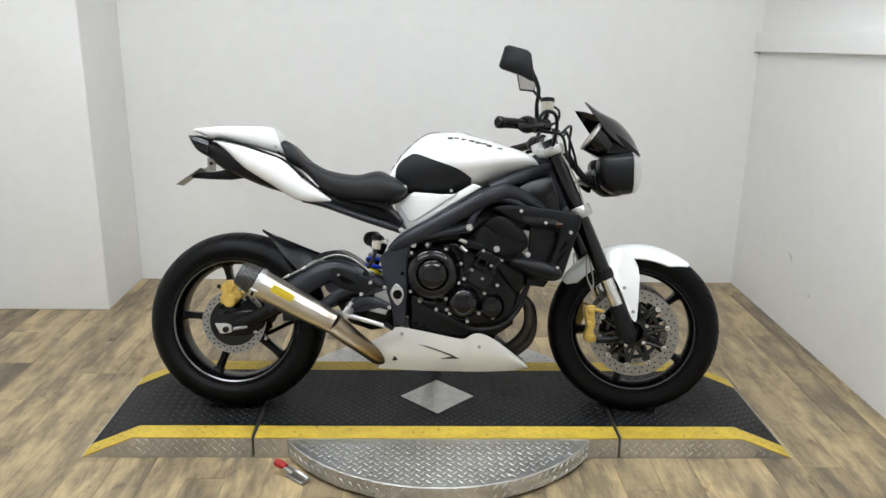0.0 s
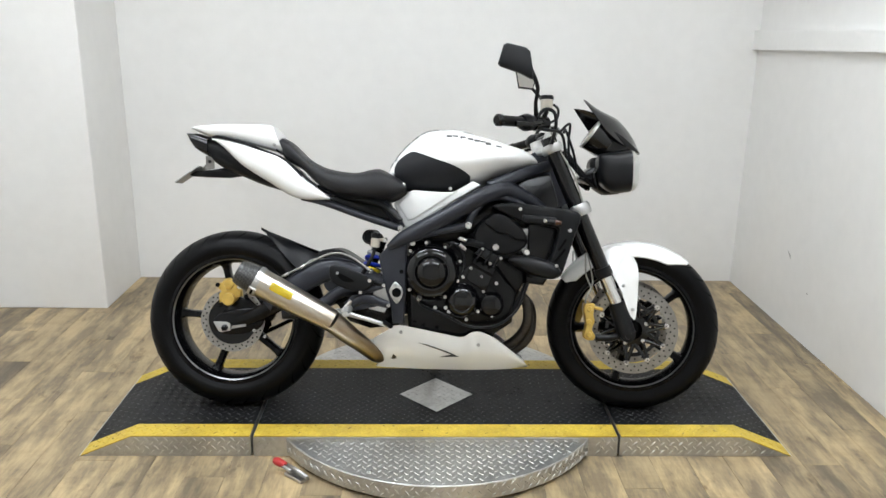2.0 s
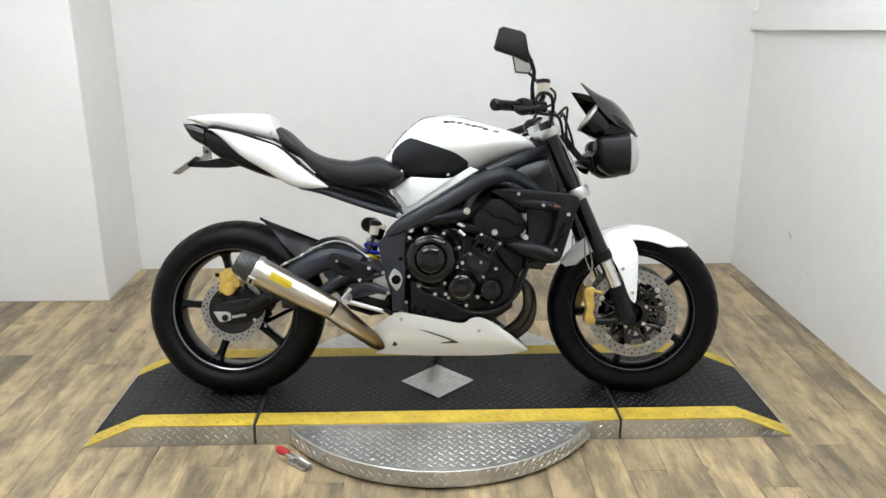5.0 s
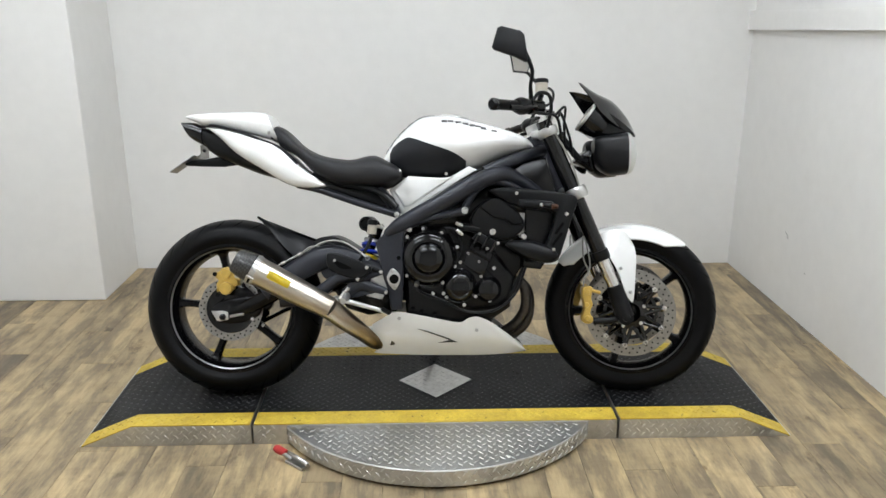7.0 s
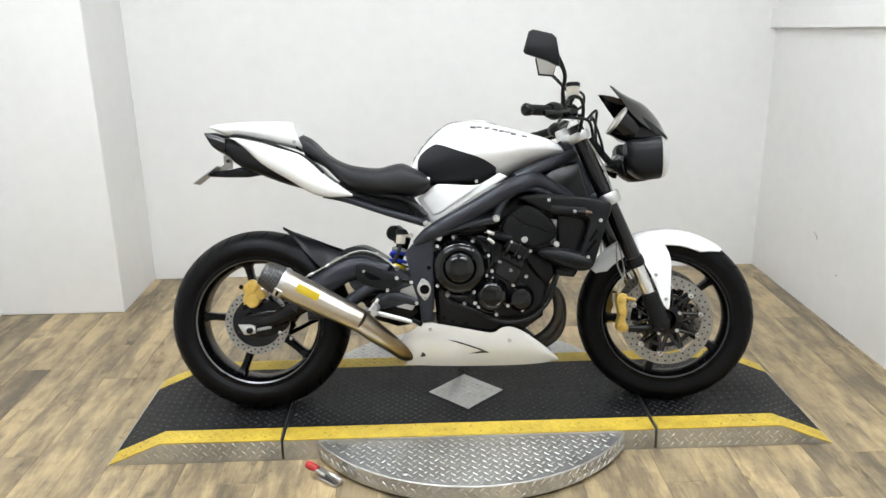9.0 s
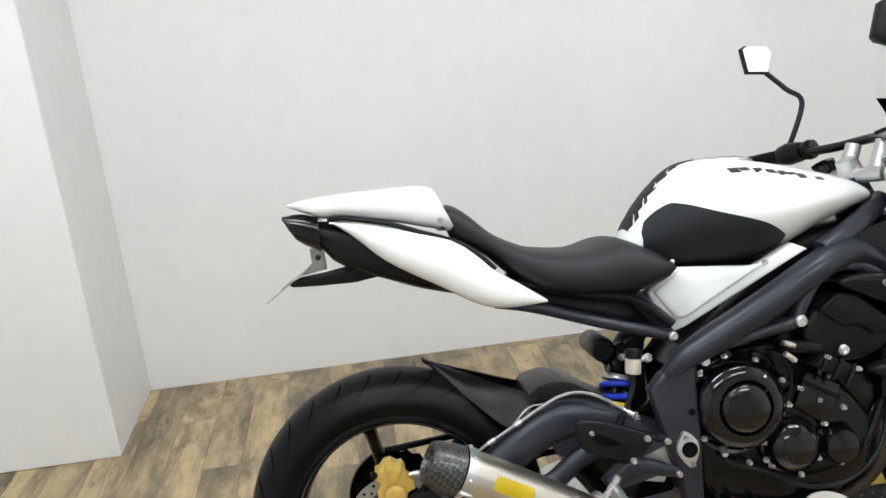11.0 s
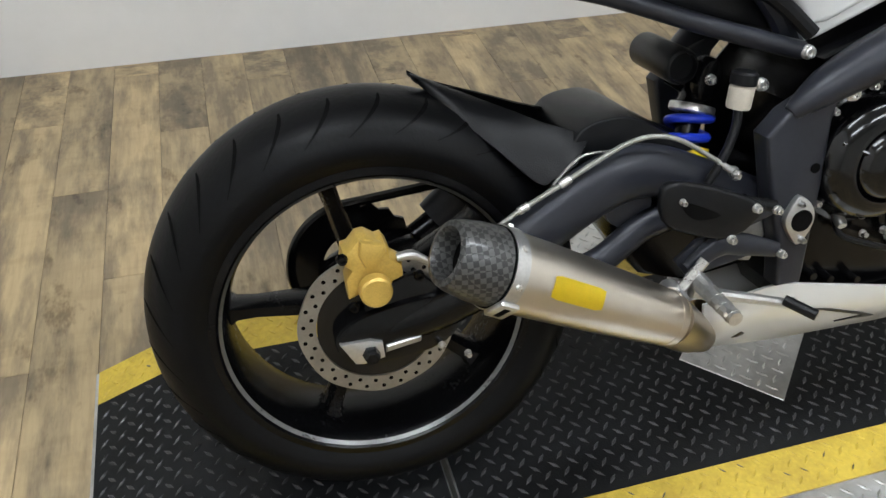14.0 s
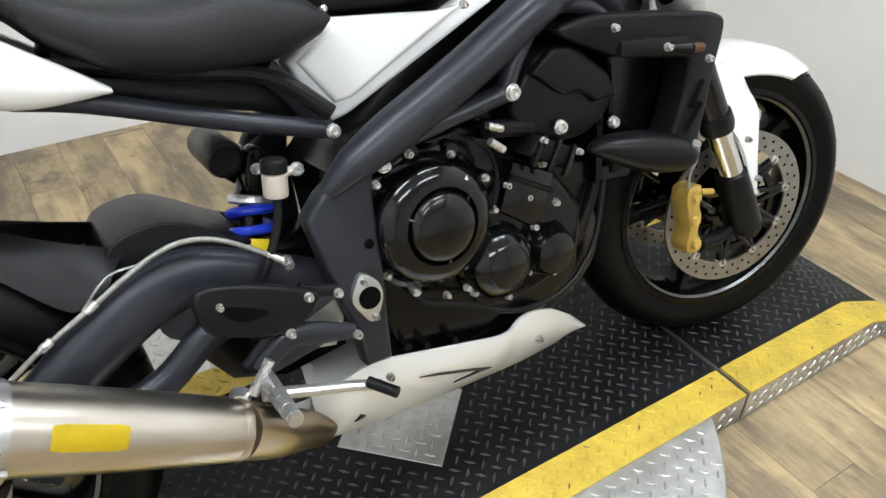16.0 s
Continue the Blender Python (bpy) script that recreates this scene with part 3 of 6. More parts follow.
# ---- wheels ----
def wheel(name, u, w, r, half, rim_r, spokes, turn):
    """Tyre, black five-spoke cast rim and hub."""
    hub = root(name, "", "")
    hub.parent = bike
    hub.matrix_basis = Matrix.Translation((u, 0, w))
    prof = []
    for i in range(25):
        a = radians(-118 + 236 * i / 24)
        prof.append((r - half * 0.80 + half * 0.80 * math.cos(a) if abs(a) < radians(90) else rim_r + (r - half * 0.8 - rim_r) * (1 - (abs(a) - radians(90)) / radians(28)),
                     half * math.sin(a) if abs(a) < radians(90) else math.copysign(half * (1 - 0.16 * (abs(a) - radians(90)) / radians(28)), a)))
    t = lathe(prof, (0, 0, 0), sides=96)
    tyre = part("tyre", t, RUBBER, hub, "black sport tyre with curved tread grooves")
    # dark strips laid on the tyre paint the shade of its tread grooves
    verts, faces = [], []
    for s in (-1, 1):
        for k in range(30):
            a0 = 2 * math.pi * k / 30 + (0.1 if s > 0 else 0)
            base = len(verts)
            for j in range(7):
                f = j / 6
                phi = radians(18 + 50 * f)
                ang = a0 + 0.16 * f * f
                rr, vv = r - half * 0.8 + half * 0.8 * math.cos(phi) + 0.0006, s * (half * math.sin(phi) + 0.0005)
                wd = 0.006 * math.sin(math.pi * min(0.95, f + 0.08)) + 0.001
                for q in (-1, 1):
                    aa = ang + q * wd / (2 * r)
                    verts.append((rr * math.cos(aa), vv, rr * math.sin(aa)))
            for j in range(6):
                b = base + 2 * j
                faces.append((b, b + 1, b + 3, b + 2))
    stuff_part("tread_pattern", (verts, faces), RECESS_SHADE, hub, "curved tread grooves")
    rw = half * 0.84
    part("rim", lathe([(rim_r + 0.003, -rw), (rim_r + 0.004, -rw - 0.003), (rim_r - 0.006, -rw - 0.004), (rim_r - 0.012, -rw + 0.004), (rim_r - 0.02, -rw + 0.018), (rim_r - 0.026, -rw * 0.3),
                       (rim_r - 0.026, rw * 0.3), (rim_r - 0.02, rw - 0.018), (rim_r - 0.012, rw - 0.004), (rim_r - 0.006, rw + 0.004), (rim_r + 0.004, rw + 0.003), (rim_r + 0.003, rw)],
                      (0, 0, 0), sides=96, closed=True), RIM, hub, "gloss black cast rim")
    # thin pale ring paints the rim's reflection all the way round
    part("rim_highlight", lathe([(rim_r - 0.0135, -rw + 0.0035), (rim_r - 0.0105, -rw - 0.0005), (rim_r - 0.0095, -rw - 0.0015), (rim_r - 0.0145, -rw + 0.0025)], (0, 0, 0), sides=96, closed=True), RIM_GLINT, hub, "thin pale line painted for the rim's highlight")
    part("hub", lathe([(0.0, -0.06), (0.03, -0.06), (0.045, -0.05), (0.05, -0.02), (0.05, 0.02), (0.045, 0.05), (0.03, 0.06), (0, 0.06)], (0, 0, 0), sides=32), RIM, hub)
    for k in range(spokes):
        a = radians(turn + 360 / spokes * k)
        d, n = Vector((math.cos(a), 0, math.sin(a))), Vector((-math.sin(a), 0, math.cos(a)))
        bm = bmesh.new()
        rings = []
        for f, wd, th in ((0.038, 0.022, 0.030), (0.09, 0.0145, 0.024), (rim_r * 0.72, 0.012, 0.020), (rim_r - 0.035, 0.0135, 0.022), (rim_r - 0.02, 0.024, 0.030)):
            rings.append([bm.verts.new(d * f + n * wd * c + Vector((0, th * s, 0))) for c, s in ((-1, -0.55), (-0.6, -1), (0.6, -1), (1, -0.55), (1, 0.55), (0.6, 1), (-0.6, 1), (-1, 0.55))])
        for p, q in zip(rings, rings[1:]):
            for i in range(8):
                bm.faces.new((p[i], p[(i + 1) % 8], q[(i + 1) % 8], q[i]))
        part("spoke", bm, RIM, hub)
    return hub


def disc(parent, r_out, r_in, v, holes, waves, thick=0.0045):
    """A drilled brake disc with a gently waved rim."""
    bm = bmesh.new()
    n = 120
    loops = []
    for r, h in ((r_in, v - thick / 2), (r_out, v - thick / 2), (r_out, v + thick / 2), (r_in, v + thick / 2)):
        loops.append([bm.verts.new(((r + (0.0008 * math.cos(waves * a) if r == r_out else 0)) * math.cos(a), h, (r + (0.0008 * math.cos(waves * a) if r == r_out else 0)) * math.sin(a)))
                      for a in [2 * math.pi * k / n for k in range(n)]])
    for i in range(4):
        p, q = loops[i], loops[(i + 1) % 4]
        for k in range(n):
            bm.faces.new((p[k], p[(k + 1) % n], q[(k + 1) % n], q[k]))
    d = part("brake_disc", bm, DISC, parent, "drilled steel brake disc")
    # dark discs, slightly proud, paint the shade of the drilled holes
    bm = bmesh.new()
    for k in range(holes):
        for row, rr in enumerate((0.30, 0.70)):
            a = 2 * math.pi * (k + 0.5 * row) / holes
            rad = r_in + (r_out - r_in) * rr
            lathe([(0, -thick / 2 - 0.0004), (0.0031, -thick / 2 - 0.0004), (0.0031, thick / 2 + 0.0004), (0, thick / 2 + 0.0004)], (rad * math.cos(a), v, rad * math.sin(a)), sides=8, bm=bm)
    ob = part("drilling", bm, RECESS_SHADE, parent)
    tagged(ob, "drilled holes", kind="stuff")
    return d


RU, RW, FU, FW = 0.02, 0.312, 1.435, 0.302      # wheel centres
rear = wheel("rear_wheel", RU, RW, 0.313, 0.083, 0.224, 5, 176)
disc(rear, 0.111, 0.086, -0.076, 26, 8)
part("disc_carrier", lathe([(0.045, -0.078), (0.085, -0.077), (0.085, -0.071), (0.045, -0.05)], (0, 0, 0), sides=32, closed=True), GLOSS, rear)
bm = lathe([(0.055, 0.094), (0.098, 0.094), (0.098, 0.100), (0.055, 0.100)], (0, 0, 0), sides=44, closed=True)
for v_ in bm.verts:
    if v_.co.x ** 2 + v_.co.z ** 2 > 0.0085 and (int(round(math.atan2(v_.co.z, v_.co.x) / (2 * math.pi) * 44)) % 2):
        v_.co.x, v_.co.z = v_.co.x * 1.07, v_.co.z * 1.07
part("sprocket", bm, CASE, rear, "black toothed sprocket")
front = wheel("front_wheel", FU, FW, 0.301, 0.056, 0.224, 5, 39)
STEER = Matrix.Translation((FU, 0, FW)) @ Matrix.Rotation(radians(-11), 4, Vector((-0.4, 0, 0.92)))
front.matrix_basis = STEER
for s in (-1, 1):
    d = disc(front, 0.154, 0.118, s * 0.078, 34, 0)
    part("disc_carrier", lathe([(0.035, s * 0.06), (0.058, s * 0.062), (0.058, s * 0.075), (0.035, s * 0.078)], (0, 0, 0), sides=32, closed=True), GLOSS, front, "black disc carrier")
    for k in range(10):
        a, b = radians(36 * k + 10), radians(36 * k + 28)
        for c, rr in ((a - 0.30, 0.0075), (a + 0.30, 0.0075)):
            part("carrier_arm", tube([(0.05 * math.cos(c), s * 0.07, 0.05 * math.sin(c)), (0.12 * math.cos(a), s * 0.078, 0.12 * math.sin(a))], rr, sides=8), GLOSS, front)
    part("carrier_ring", lathe([(0.082, s * 0.072), (0.094, s * 0.072), (0.094, s * 0.080), (0.082, s * 0.080)], (0, 0, 0), sides=48, closed=True), GLOSS, front, "black carrier ring")
    for k in range(5):
        a = radians(72 * k + 28)
        part("carrier_bolt", lathe([(0, -0.006), (0.006, -0.005), (0.0065, 0.005), (0, 0.006)], (0.052 * math.cos(a), s * 0.080, 0.052 * math.sin(a)), sides=12), BOLT, front)
    for k in range(10):
        a = radians(36 * k + 10)
        part("button", lathe([(0, -0.007), (0.0085, -0.006), (0.0095, 0), (0.0085, 0.006), (0, 0.007)], (0.117 * math.cos(a), s * 0.078, 0.117 * math.sin(a)), sides=14), BOLT, front)

# ---- tank, seat and tail ----
TANK_POWER = 1.85                # roundness of the tank's cross-section
TANK_TOP = [(0.551, 0.838), (0.572, 0.877), (0.601, 0.917), (0.636, 0.952), (0.677, 0.982), (0.72, 0.993), (0.795, 0.991), (0.873, 0.975), (0.949, 0.954), (1.034, 0.927), (1.073, 0.902), (1.085, 0.875)]
TANK_LOW = [(0.564, 0.792), (0.628, 0.764), (0.739, 0.757), (0.833, 0.767), (0.905, 0.797), (0.94, 0.815), (1.021, 0.845), (1.074, 0.861)]
tank_u = (TANK_TOP[0][0] + 0.004, TANK_TOP[-1][0])
tank_fn = shape(TANK_TOP, TANK_LOW, [(tank_u[0], 0.06), (tank_u[0] + 0.05, 0.083), (tank_u[0] + 0.13, 0.120), (tank_u[0] + 0.24, 0.174), (tank_u[0] + 0.4, 0.15), (tank_u[1] - 0.03, 0.10), (tank_u[1], 0.06)])
tank = part("fuel_tank", formed(tank_fn, *tank_u, 44, TANK_POWER, 0.0, 44), WHITE, bike, "gloss white fuel tank")


def on_tank(u, w):
    return side_of(tank_fn, u, w, TANK_POWER)


PAD_TOP = [(0.576, 0.833), (0.583, 0.867), (0.606, 0.891), (0.628, 0.904), (0.642, 0.909), (0.671, 0.901), (0.722, 0.88), (0.795, 0.852), (0.842, 0.823)]
PAD_LOW = [(0.579, 0.826), (0.598, 0.786), (0.615, 0.774), (0.67, 0.772), (0.735, 0.767), (0.788, 0.764), (0.814, 0.78), (0.85, 0.805)]
for s in (-1, 1):
    part("knee_pad", skin(PAD_TOP, PAD_LOW, on_tank, 0.0025, 30, 10, s), PAD, tank, "dark rubber knee pad")
# maker's lettering on the tank: plain dark strokes
for i, (a, b) in enumerate([(0.769, 0.955), (0.79, 0.952), (0.817, 0.948), (0.842, 0.943), (0.865, 0.939), (0.885, 0.932), (0.903, 0.926), (0.94, 0.916)]):
    hi = tank_fn(a)[1]
    for s in (-1, 1):
        part("lettering", skin([(a - 0.010, hi - 0.025), (a + 0.009, hi - 0.026)], [(a - 0.010, hi - 0.036 + 0.004 * (i % 2)), (a + 0.009, hi - 0.037 + 0.003 * (i % 3))], on_tank, 0.0012, 4, 2, s, False), DARKINK, tank)
# protector on the tank's rear slope: a jagged black spine of overlapping barbs
SPINE = 44
bm = bmesh.new()
rows_ = []
for k in range(SPINE + 1):
    f = k / SPINE
    u = tank_u[0] + 0.008 + 0.172 * f
    lo, hi, hw = tank_fn(u)
    tooth = (f * 7) % 1.0
    half = (0.042 * (1 - f) ** 0.7 + 0.006) * (0.66 + 0.34 * tooth) if f > 0.03 else 0.03
    ring = []
    for sg in (-1, -0.5, 0, 0.5, 1):
        vv = sg * min(half, hw * 0.8)
        w = (lo + hi) / 2 + (hi - lo) / 2 * (1 - min(0.95, abs(vv) / hw) ** TANK_POWER) ** (1 / TANK_POWER)
        ring.append((bm.verts.new((u - 0.001, vv, w + 0.0016)), bm.verts.new((u + 0.001, vv, w - 0.002))))
    rows_.append(ring)
for a_, b_ in zip(rows_, rows_[1:]):
    for c in range(4):
        bm.faces.new((a_[c][0], a_[c + 1][0], b_[c + 1][0], b_[c][0]))
    bm.faces.new((a_[0][0], b_[0][0], b_[0][1], a_[0][1]))
    bm.faces.new((a_[4][0], a_[4][1], b_[4][1], b_[4][0]))
for r_ in (rows_[0], rows_[-1]):
    for c in range(4):
        bm.faces.new((r_[c][0], r_[c][1], r_[c + 1][1], r_[c + 1][0]))
spine = part("tank_protector", bm, PAD, tank, "black jagged tank protector")
for f in (0.07, 0.22, 0.40, 0.58):
    for sg in (-1, 1):
        pts = []
        for g, q in ((0.0, 0.92), (0.045, 0.55)):
            u = tank_u[0] + 0.008 + 0.172 * (f + g)
            lo, hi, hw = tank_fn(u)
            vv = sg * q * (0.042 * (1 - f) ** 0.7 + 0.004)
            w = (lo + hi) / 2 + (hi - lo) / 2 * (1 - min(0.95, abs(vv) / hw) ** TANK_POWER) ** (1 / TANK_POWER)
            pts.append((u - 0.001, vv, w + 0.0016))
        part("pale_chevron", tube(pts, [0.0022, 0.0008], sides=6), WHITE, spine, "pale slash in the protector")
part("filler_cap", lathe([(0, 0.003), (0.045, 0.003), (0.055, -0.002), (0.058, -0.02), (0, -0.02)], (tank_u[0] + 0.25, 0, tank_fn(tank_u[0] + 0.25)[1] + 0.0), (0.12, 0, 1), 32), ALU, tank)
for s in (-1, 1):
    bm = prism([(0.644, 0.776), (0.577, 0.728), (0.621, 0.641), (0.646, 0.65), (0.757, 0.718), (0.878, 0.792), (0.851, 0.806), (0.781, 0.766)], -0.165, 0.03, 0.008, 3)
    inner = prism([(0.640, 0.768), (0.590, 0.727), (0.628, 0.668), (0.650, 0.672), (0.757, 0.742), (0.800, 0.772), (0.770, 0.768)], -0.171, 0.02, 0.007, 3)
    for shell in (bm, inner):
        for v_ in shell.verts:                     # the cover draws in towards the seat
            v_.co.y += 0.098 * (0.88 - v_.co.x) / 0.3
    side_cover = part("side_cover", bm if s < 0 else mirrored(bm), WHITE, bike, "white side cover below the tank")
    part("raised_panel", inner if s < 0 else mirrored(inner), WHITE, side_cover)

SEAT_TOP = [(0.163, 0.928), (0.175, 0.949), (0.187, 0.954), (0.216, 0.937), (0.26, 0.893), (0.299, 0.868), (0.35, 0.847), (0.44, 0.835), (0.49, 0.846), (0.523, 0.851), (0.55, 0.841), (0.599, 0.814), (0.621, 0.791)]
SEAT_LOW = [(0.185, 0.901), (0.19, 0.876), (0.218, 0.863), (0.266, 0.834), (0.305, 0.794), (0.368, 0.753), (0.428, 0.737), (0.504, 0.73), (0.553, 0.732), (0.582, 0.74), (0.61, 0.754), (0.619, 0.771)]
seat_u = (SEAT_TOP[0][0] + 0.002, SEAT_TOP[-1][0])
seat_fn = shape(SEAT_TOP, SEAT_LOW, [(seat_u[0], 0.075), (seat_u[0] + 0.08, 0.10), (seat_u[0] + 0.22, 0.13), (seat_u[0] + 0.36, 0.135), (seat_u[1] - 0.05, 0.138), (seat_u[1], 0.128)])
seat = part("seat", formed(seat_fn, *seat_u, 30, 3.0), VINYL, bike, "black textured vinyl rider's seat")
part("seat_bolt", lathe([(0, -0.005), (0.004, -0.004), (0.005, 0), (0, 0.003)], at((0.616, 0.792), -0.122), (-0.2, 1, -0.6), 14), BOLT, seat)
COWL_TOP = [(-0.144, 0.987), (-0.115, 0.994), (-0.039, 1), (0.035, 1.001), (0.10, 1.002), (0.135, 1.0), (0.150, 0.994)]
COWL_LOW = [(-0.142, 0.983), (-0.104, 0.966), (-0.066, 0.951), (-0.032, 0.951), (0.055, 0.933), (0.115, 0.911), (0.19, 0.88), (0.203, 0.881)]
cowl_u = (COWL_TOP[0][0] + 0.002, COWL_TOP[-1][0])
cowl_fn = shape(COWL_TOP, COWL_LOW, [(cowl_u[0], 0.04), (cowl_u[0] + 0.05, 0.068), (cowl_u[0] + 0.16, 0.088), (cowl_u[1], 0.092)])
bm = formed(cowl_fn, *cowl_u, 28, 3.4)
for v_ in bm.verts:                                # the front edge rakes forward towards its foot
    if v_.co.x > 0.04:
        v_.co.x += 0.052 * (v_.co.x - 0.04) / 0.11 * max(0.0, 1.0 - v_.co.z) / 0.12
cowl = part("seat_cowl", bm, WHITE, bike, "gloss white seat cowl")
bolts([(0.163, 0.924)], -0.0935, cowl, 0.0062, ZINC)
TAIL_TOP = [(-0.058, 0.945), (0.004, 0.941), (0.065, 0.925), (0.119, 0.907), (0.187, 0.880), (0.229, 0.846), (0.256, 0.818), (0.321, 0.773), (0.36, 0.744)]
TAIL_LOW = [(-0.050, 0.939), (-0.008, 0.906), (0.044, 0.857), (0.095, 0.824), (0.151, 0.792), (0.218, 0.751), (0.262, 0.737), (0.314, 0.735), (0.364, 0.738)]
tail_u = (TAIL_TOP[0][0] + 0.001, TAIL_TOP[-1][0] - 0.001)
tail_fn = shape(TAIL_TOP, TAIL_LOW, [(tail_u[0], 0.012), (tail_u[0] + 0.1, 0.024), (tail_u[0] + 0.25, 0.029), (tail_u[1], 0.012)])
for s in (-1, 1):
    bm = formed(tail_fn, *tail_u, 24, 2.2, 0.0, 24)
    for v_ in bm.verts:                            # closer together at the rear
        v_.co.y += s * (0.068 + 0.029 * min(1.0, max(0.0, (v_.co.x + 0.045) / 0.22)))
    part("tail_panel", bm, WHITE, bike, "white tail side panel")
part("seam_strip", tube(line([(-0.058, 0.948), (-0.027, 0.949), (0.056, 0.93), (0.119, 0.906), (0.193, 0.877), (0.232, 0.848), (0.262, 0.816)], [-0.07, -0.085, -0.096, -0.1, -0.1, -0.1, -0.1]), 0.0052, sides=8), PLASTIC, bike)
under = shape([(-0.105, 0.948), (-0.057, 0.945), (0.014, 0.923), (0.122, 0.88), (0.222, 0.83), (0.302, 0.773)], [(-0.114, 0.933), (-0.087, 0.902), (-0.052, 0.858), (0.039, 0.816), (0.142, 0.778), (0.302, 0.741)], [(-0.25, 0.035), (-0.1, 0.052), (0.2, 0.072), (0.4, 0.07)])
uu = [(-0.099, 0.948), (0.293, 0.773)]
part("undertray", formed(under, uu[0][0], uu[1][0], 20, 3.5), PLASTIC, bike, "matt black undertray")
part("tail_light", formed(shape([(-0.152, 0.966), (-0.119, 0.968), (-0.078, 0.955)], [(-0.150, 0.955), (-0.128, 0.912), (-0.081, 0.885)], [(-0.3, 0.055), (0.1, 0.07)]), -0.151, -0.08, 8, 3.5), GLOSS, bike, "dark tail light")
hanger = part("plate_hanger", prism([(-0.159, 0.823), (-0.134, 0.836), (-0.078, 0.841), (-0.015, 0.852), (0.043, 0.862), (0.09, 0.845), (0.043, 0.822), (-0.018, 0.813), (-0.094, 0.814), (-0.150, 0.817)], -0.012, 0.024, 0.004, 2), PLASTIC, bike, "black number-plate hanger")
part("bracket", prism([(-0.110, 0.892), (-0.079, 0.894), (-0.077, 0.846), (-0.134, 0.837), (-0.108, 0.862)], 0.014, 0.003, 0.001, 1), DISC, hanger, "bare aluminium bracket")
# black bolt head paints the dark of the bracket's hole
bolts([(-0.094, 0.872)], 0.013, hanger, 0.006, DARKINK)
pl = [(-0.203, 0.794), (-0.118, 0.853)]
bm = bmesh.new()
quad = [(pl[0], -0.036), (pl[1], -0.036), (pl[1], 0.036), (pl[0], 0.036)]
vs = [bm.verts.new(at(p, v)) for p, v in quad]
bm.faces.new(vs)
g = bmesh.ops.extrude_face_region(bm, geom=list(bm.faces))
bmesh.ops.translate(bm, verts=[e for e in g["geom"] if isinstance(e, bmesh.types.BMVert)], vec=(0.0015, 0, -0.0025))
plate_ob = part("number_plate", bm, ZINC, bike, "small blank number plate")
part("plate_bar", box(-0.012, 0.012, -0.03, 0.03, 0, 0.0012), DARKINK, plate_ob).matrix_basis = Matrix.Translation(at(((pl[0][0] + pl[1][0]) / 2, (pl[0][1] + pl[1][1]) / 2), 0)) @ pose(0, 0, 0.0006, 0, -math.degrees(math.atan2(pl[1][1] - pl[0][1], pl[1][0] - pl[0][0])), 0)

# ---- frame ----
for s in (-1, 1):
    f = lambda v: [s * abs(q) for q in v]
    part("frame_spar", tube(line([(0.567, 0.574), (0.61, 0.603), (0.67, 0.634), (0.778, 0.693), (0.876, 0.749), (0.934, 0.773), (0.977, 0.776), (1.037, 0.748), (1.094, 0.713)], f([0.15, 0.152, 0.155, 0.168, 0.172, 0.165, 0.155, 0.13, 0.10])), [0.010, 0.024, 0.03, 0.03, 0.03, 0.029, 0.027, 0.024, 0.022], sides=20), FRAME, bike, "graphite painted frame tube")
    part("frame_tube", tube(line([(0.904, 0.784), (0.973, 0.814), (1.036, 0.839), (1.113, 0.866)], f([0.16, 0.14, 0.11, 0.05])), 0.021, sides=14), FRAME, bike, "graphite painted frame tube")
    part("frame_tube", tube(line([(0.656, 0.617), (0.746, 0.636), (0.833, 0.653)], f([0.155, 0.168, 0.172])), [0.016, 0.012, 0.014], sides=12), FRAME, bike, "graphite painted frame tube")
    part("frame_tube", tube(line([(0.833, 0.653), (0.852, 0.691), (0.888, 0.735), (0.937, 0.752), (0.993, 0.74), (1.046, 0.706)], f([0.172, 0.172, 0.17, 0.165, 0.16, 0.15])), 0.0125, sides=12), FRAME, bike, "graphite painted frame tube")
    bm = prism([(0.534, 0.546), (0.56, 0.575), (0.609, 0.603), (0.671, 0.63), (0.634, 0.586), (0.629, 0.558), (0.63, 0.466), (0.624, 0.317), (0.585, 0.316), (0.579, 0.376), (0.561, 0.426)], -0.157, 0.035, 0.007, 3)
    pp = part("pivot_plate", bm if s < 0 else mirrored(bm), FRAME, bike, "graphite swingarm pivot plate")
    part("subframe_tube", tube(line([(0.258, 0.746), (0.337, 0.728), (0.473, 0.682), (0.604, 0.642)], f([0.075, 0.085, 0.1, 0.108])), 0.0125, sides=12), FRAME, bike, "graphite subframe tube")
    part("subframe_tube", tube(line([(0.31, 0.78), (0.421, 0.749), (0.538, 0.723), (0.606, 0.666)], f([0.07, 0.085, 0.1, 0.12])), 0.011, sides=10), PLASTIC, bike)
part("rear_stay", tube(line([(0.540, 0.731), (0.578, 0.687), (0.606, 0.640)], -0.088), 0.016, sides=10), FRAME, bike)
part("airbox", prism([(0.635, 0.629), (0.779, 0.689), (0.918, 0.769), (1.024, 0.816), (1.119, 0.837), (1.153, 0.721), (1.097, 0.643), (0.976, 0.654), (0.858, 0.633), (0.783, 0.599), (0.662, 0.596)], -0.115, 0.23, 0.01, 2), CASE, bike, "black airbox between the frame tubes")
part("battery_box", prism([(0.265, 0.767), (0.383, 0.749), (0.559, 0.74), (0.588, 0.661), (0.487, 0.686), (0.368, 0.724), (0.275, 0.743)], -0.075, 0.15, 0.008, 2), PLASTIC, bike, "black battery box under the seat")
bolts([(0.605, 0.642)], -0.12, bike, 0.0095)
bolts([(0.649, 0.593)], -0.158, bike, 0.0095)
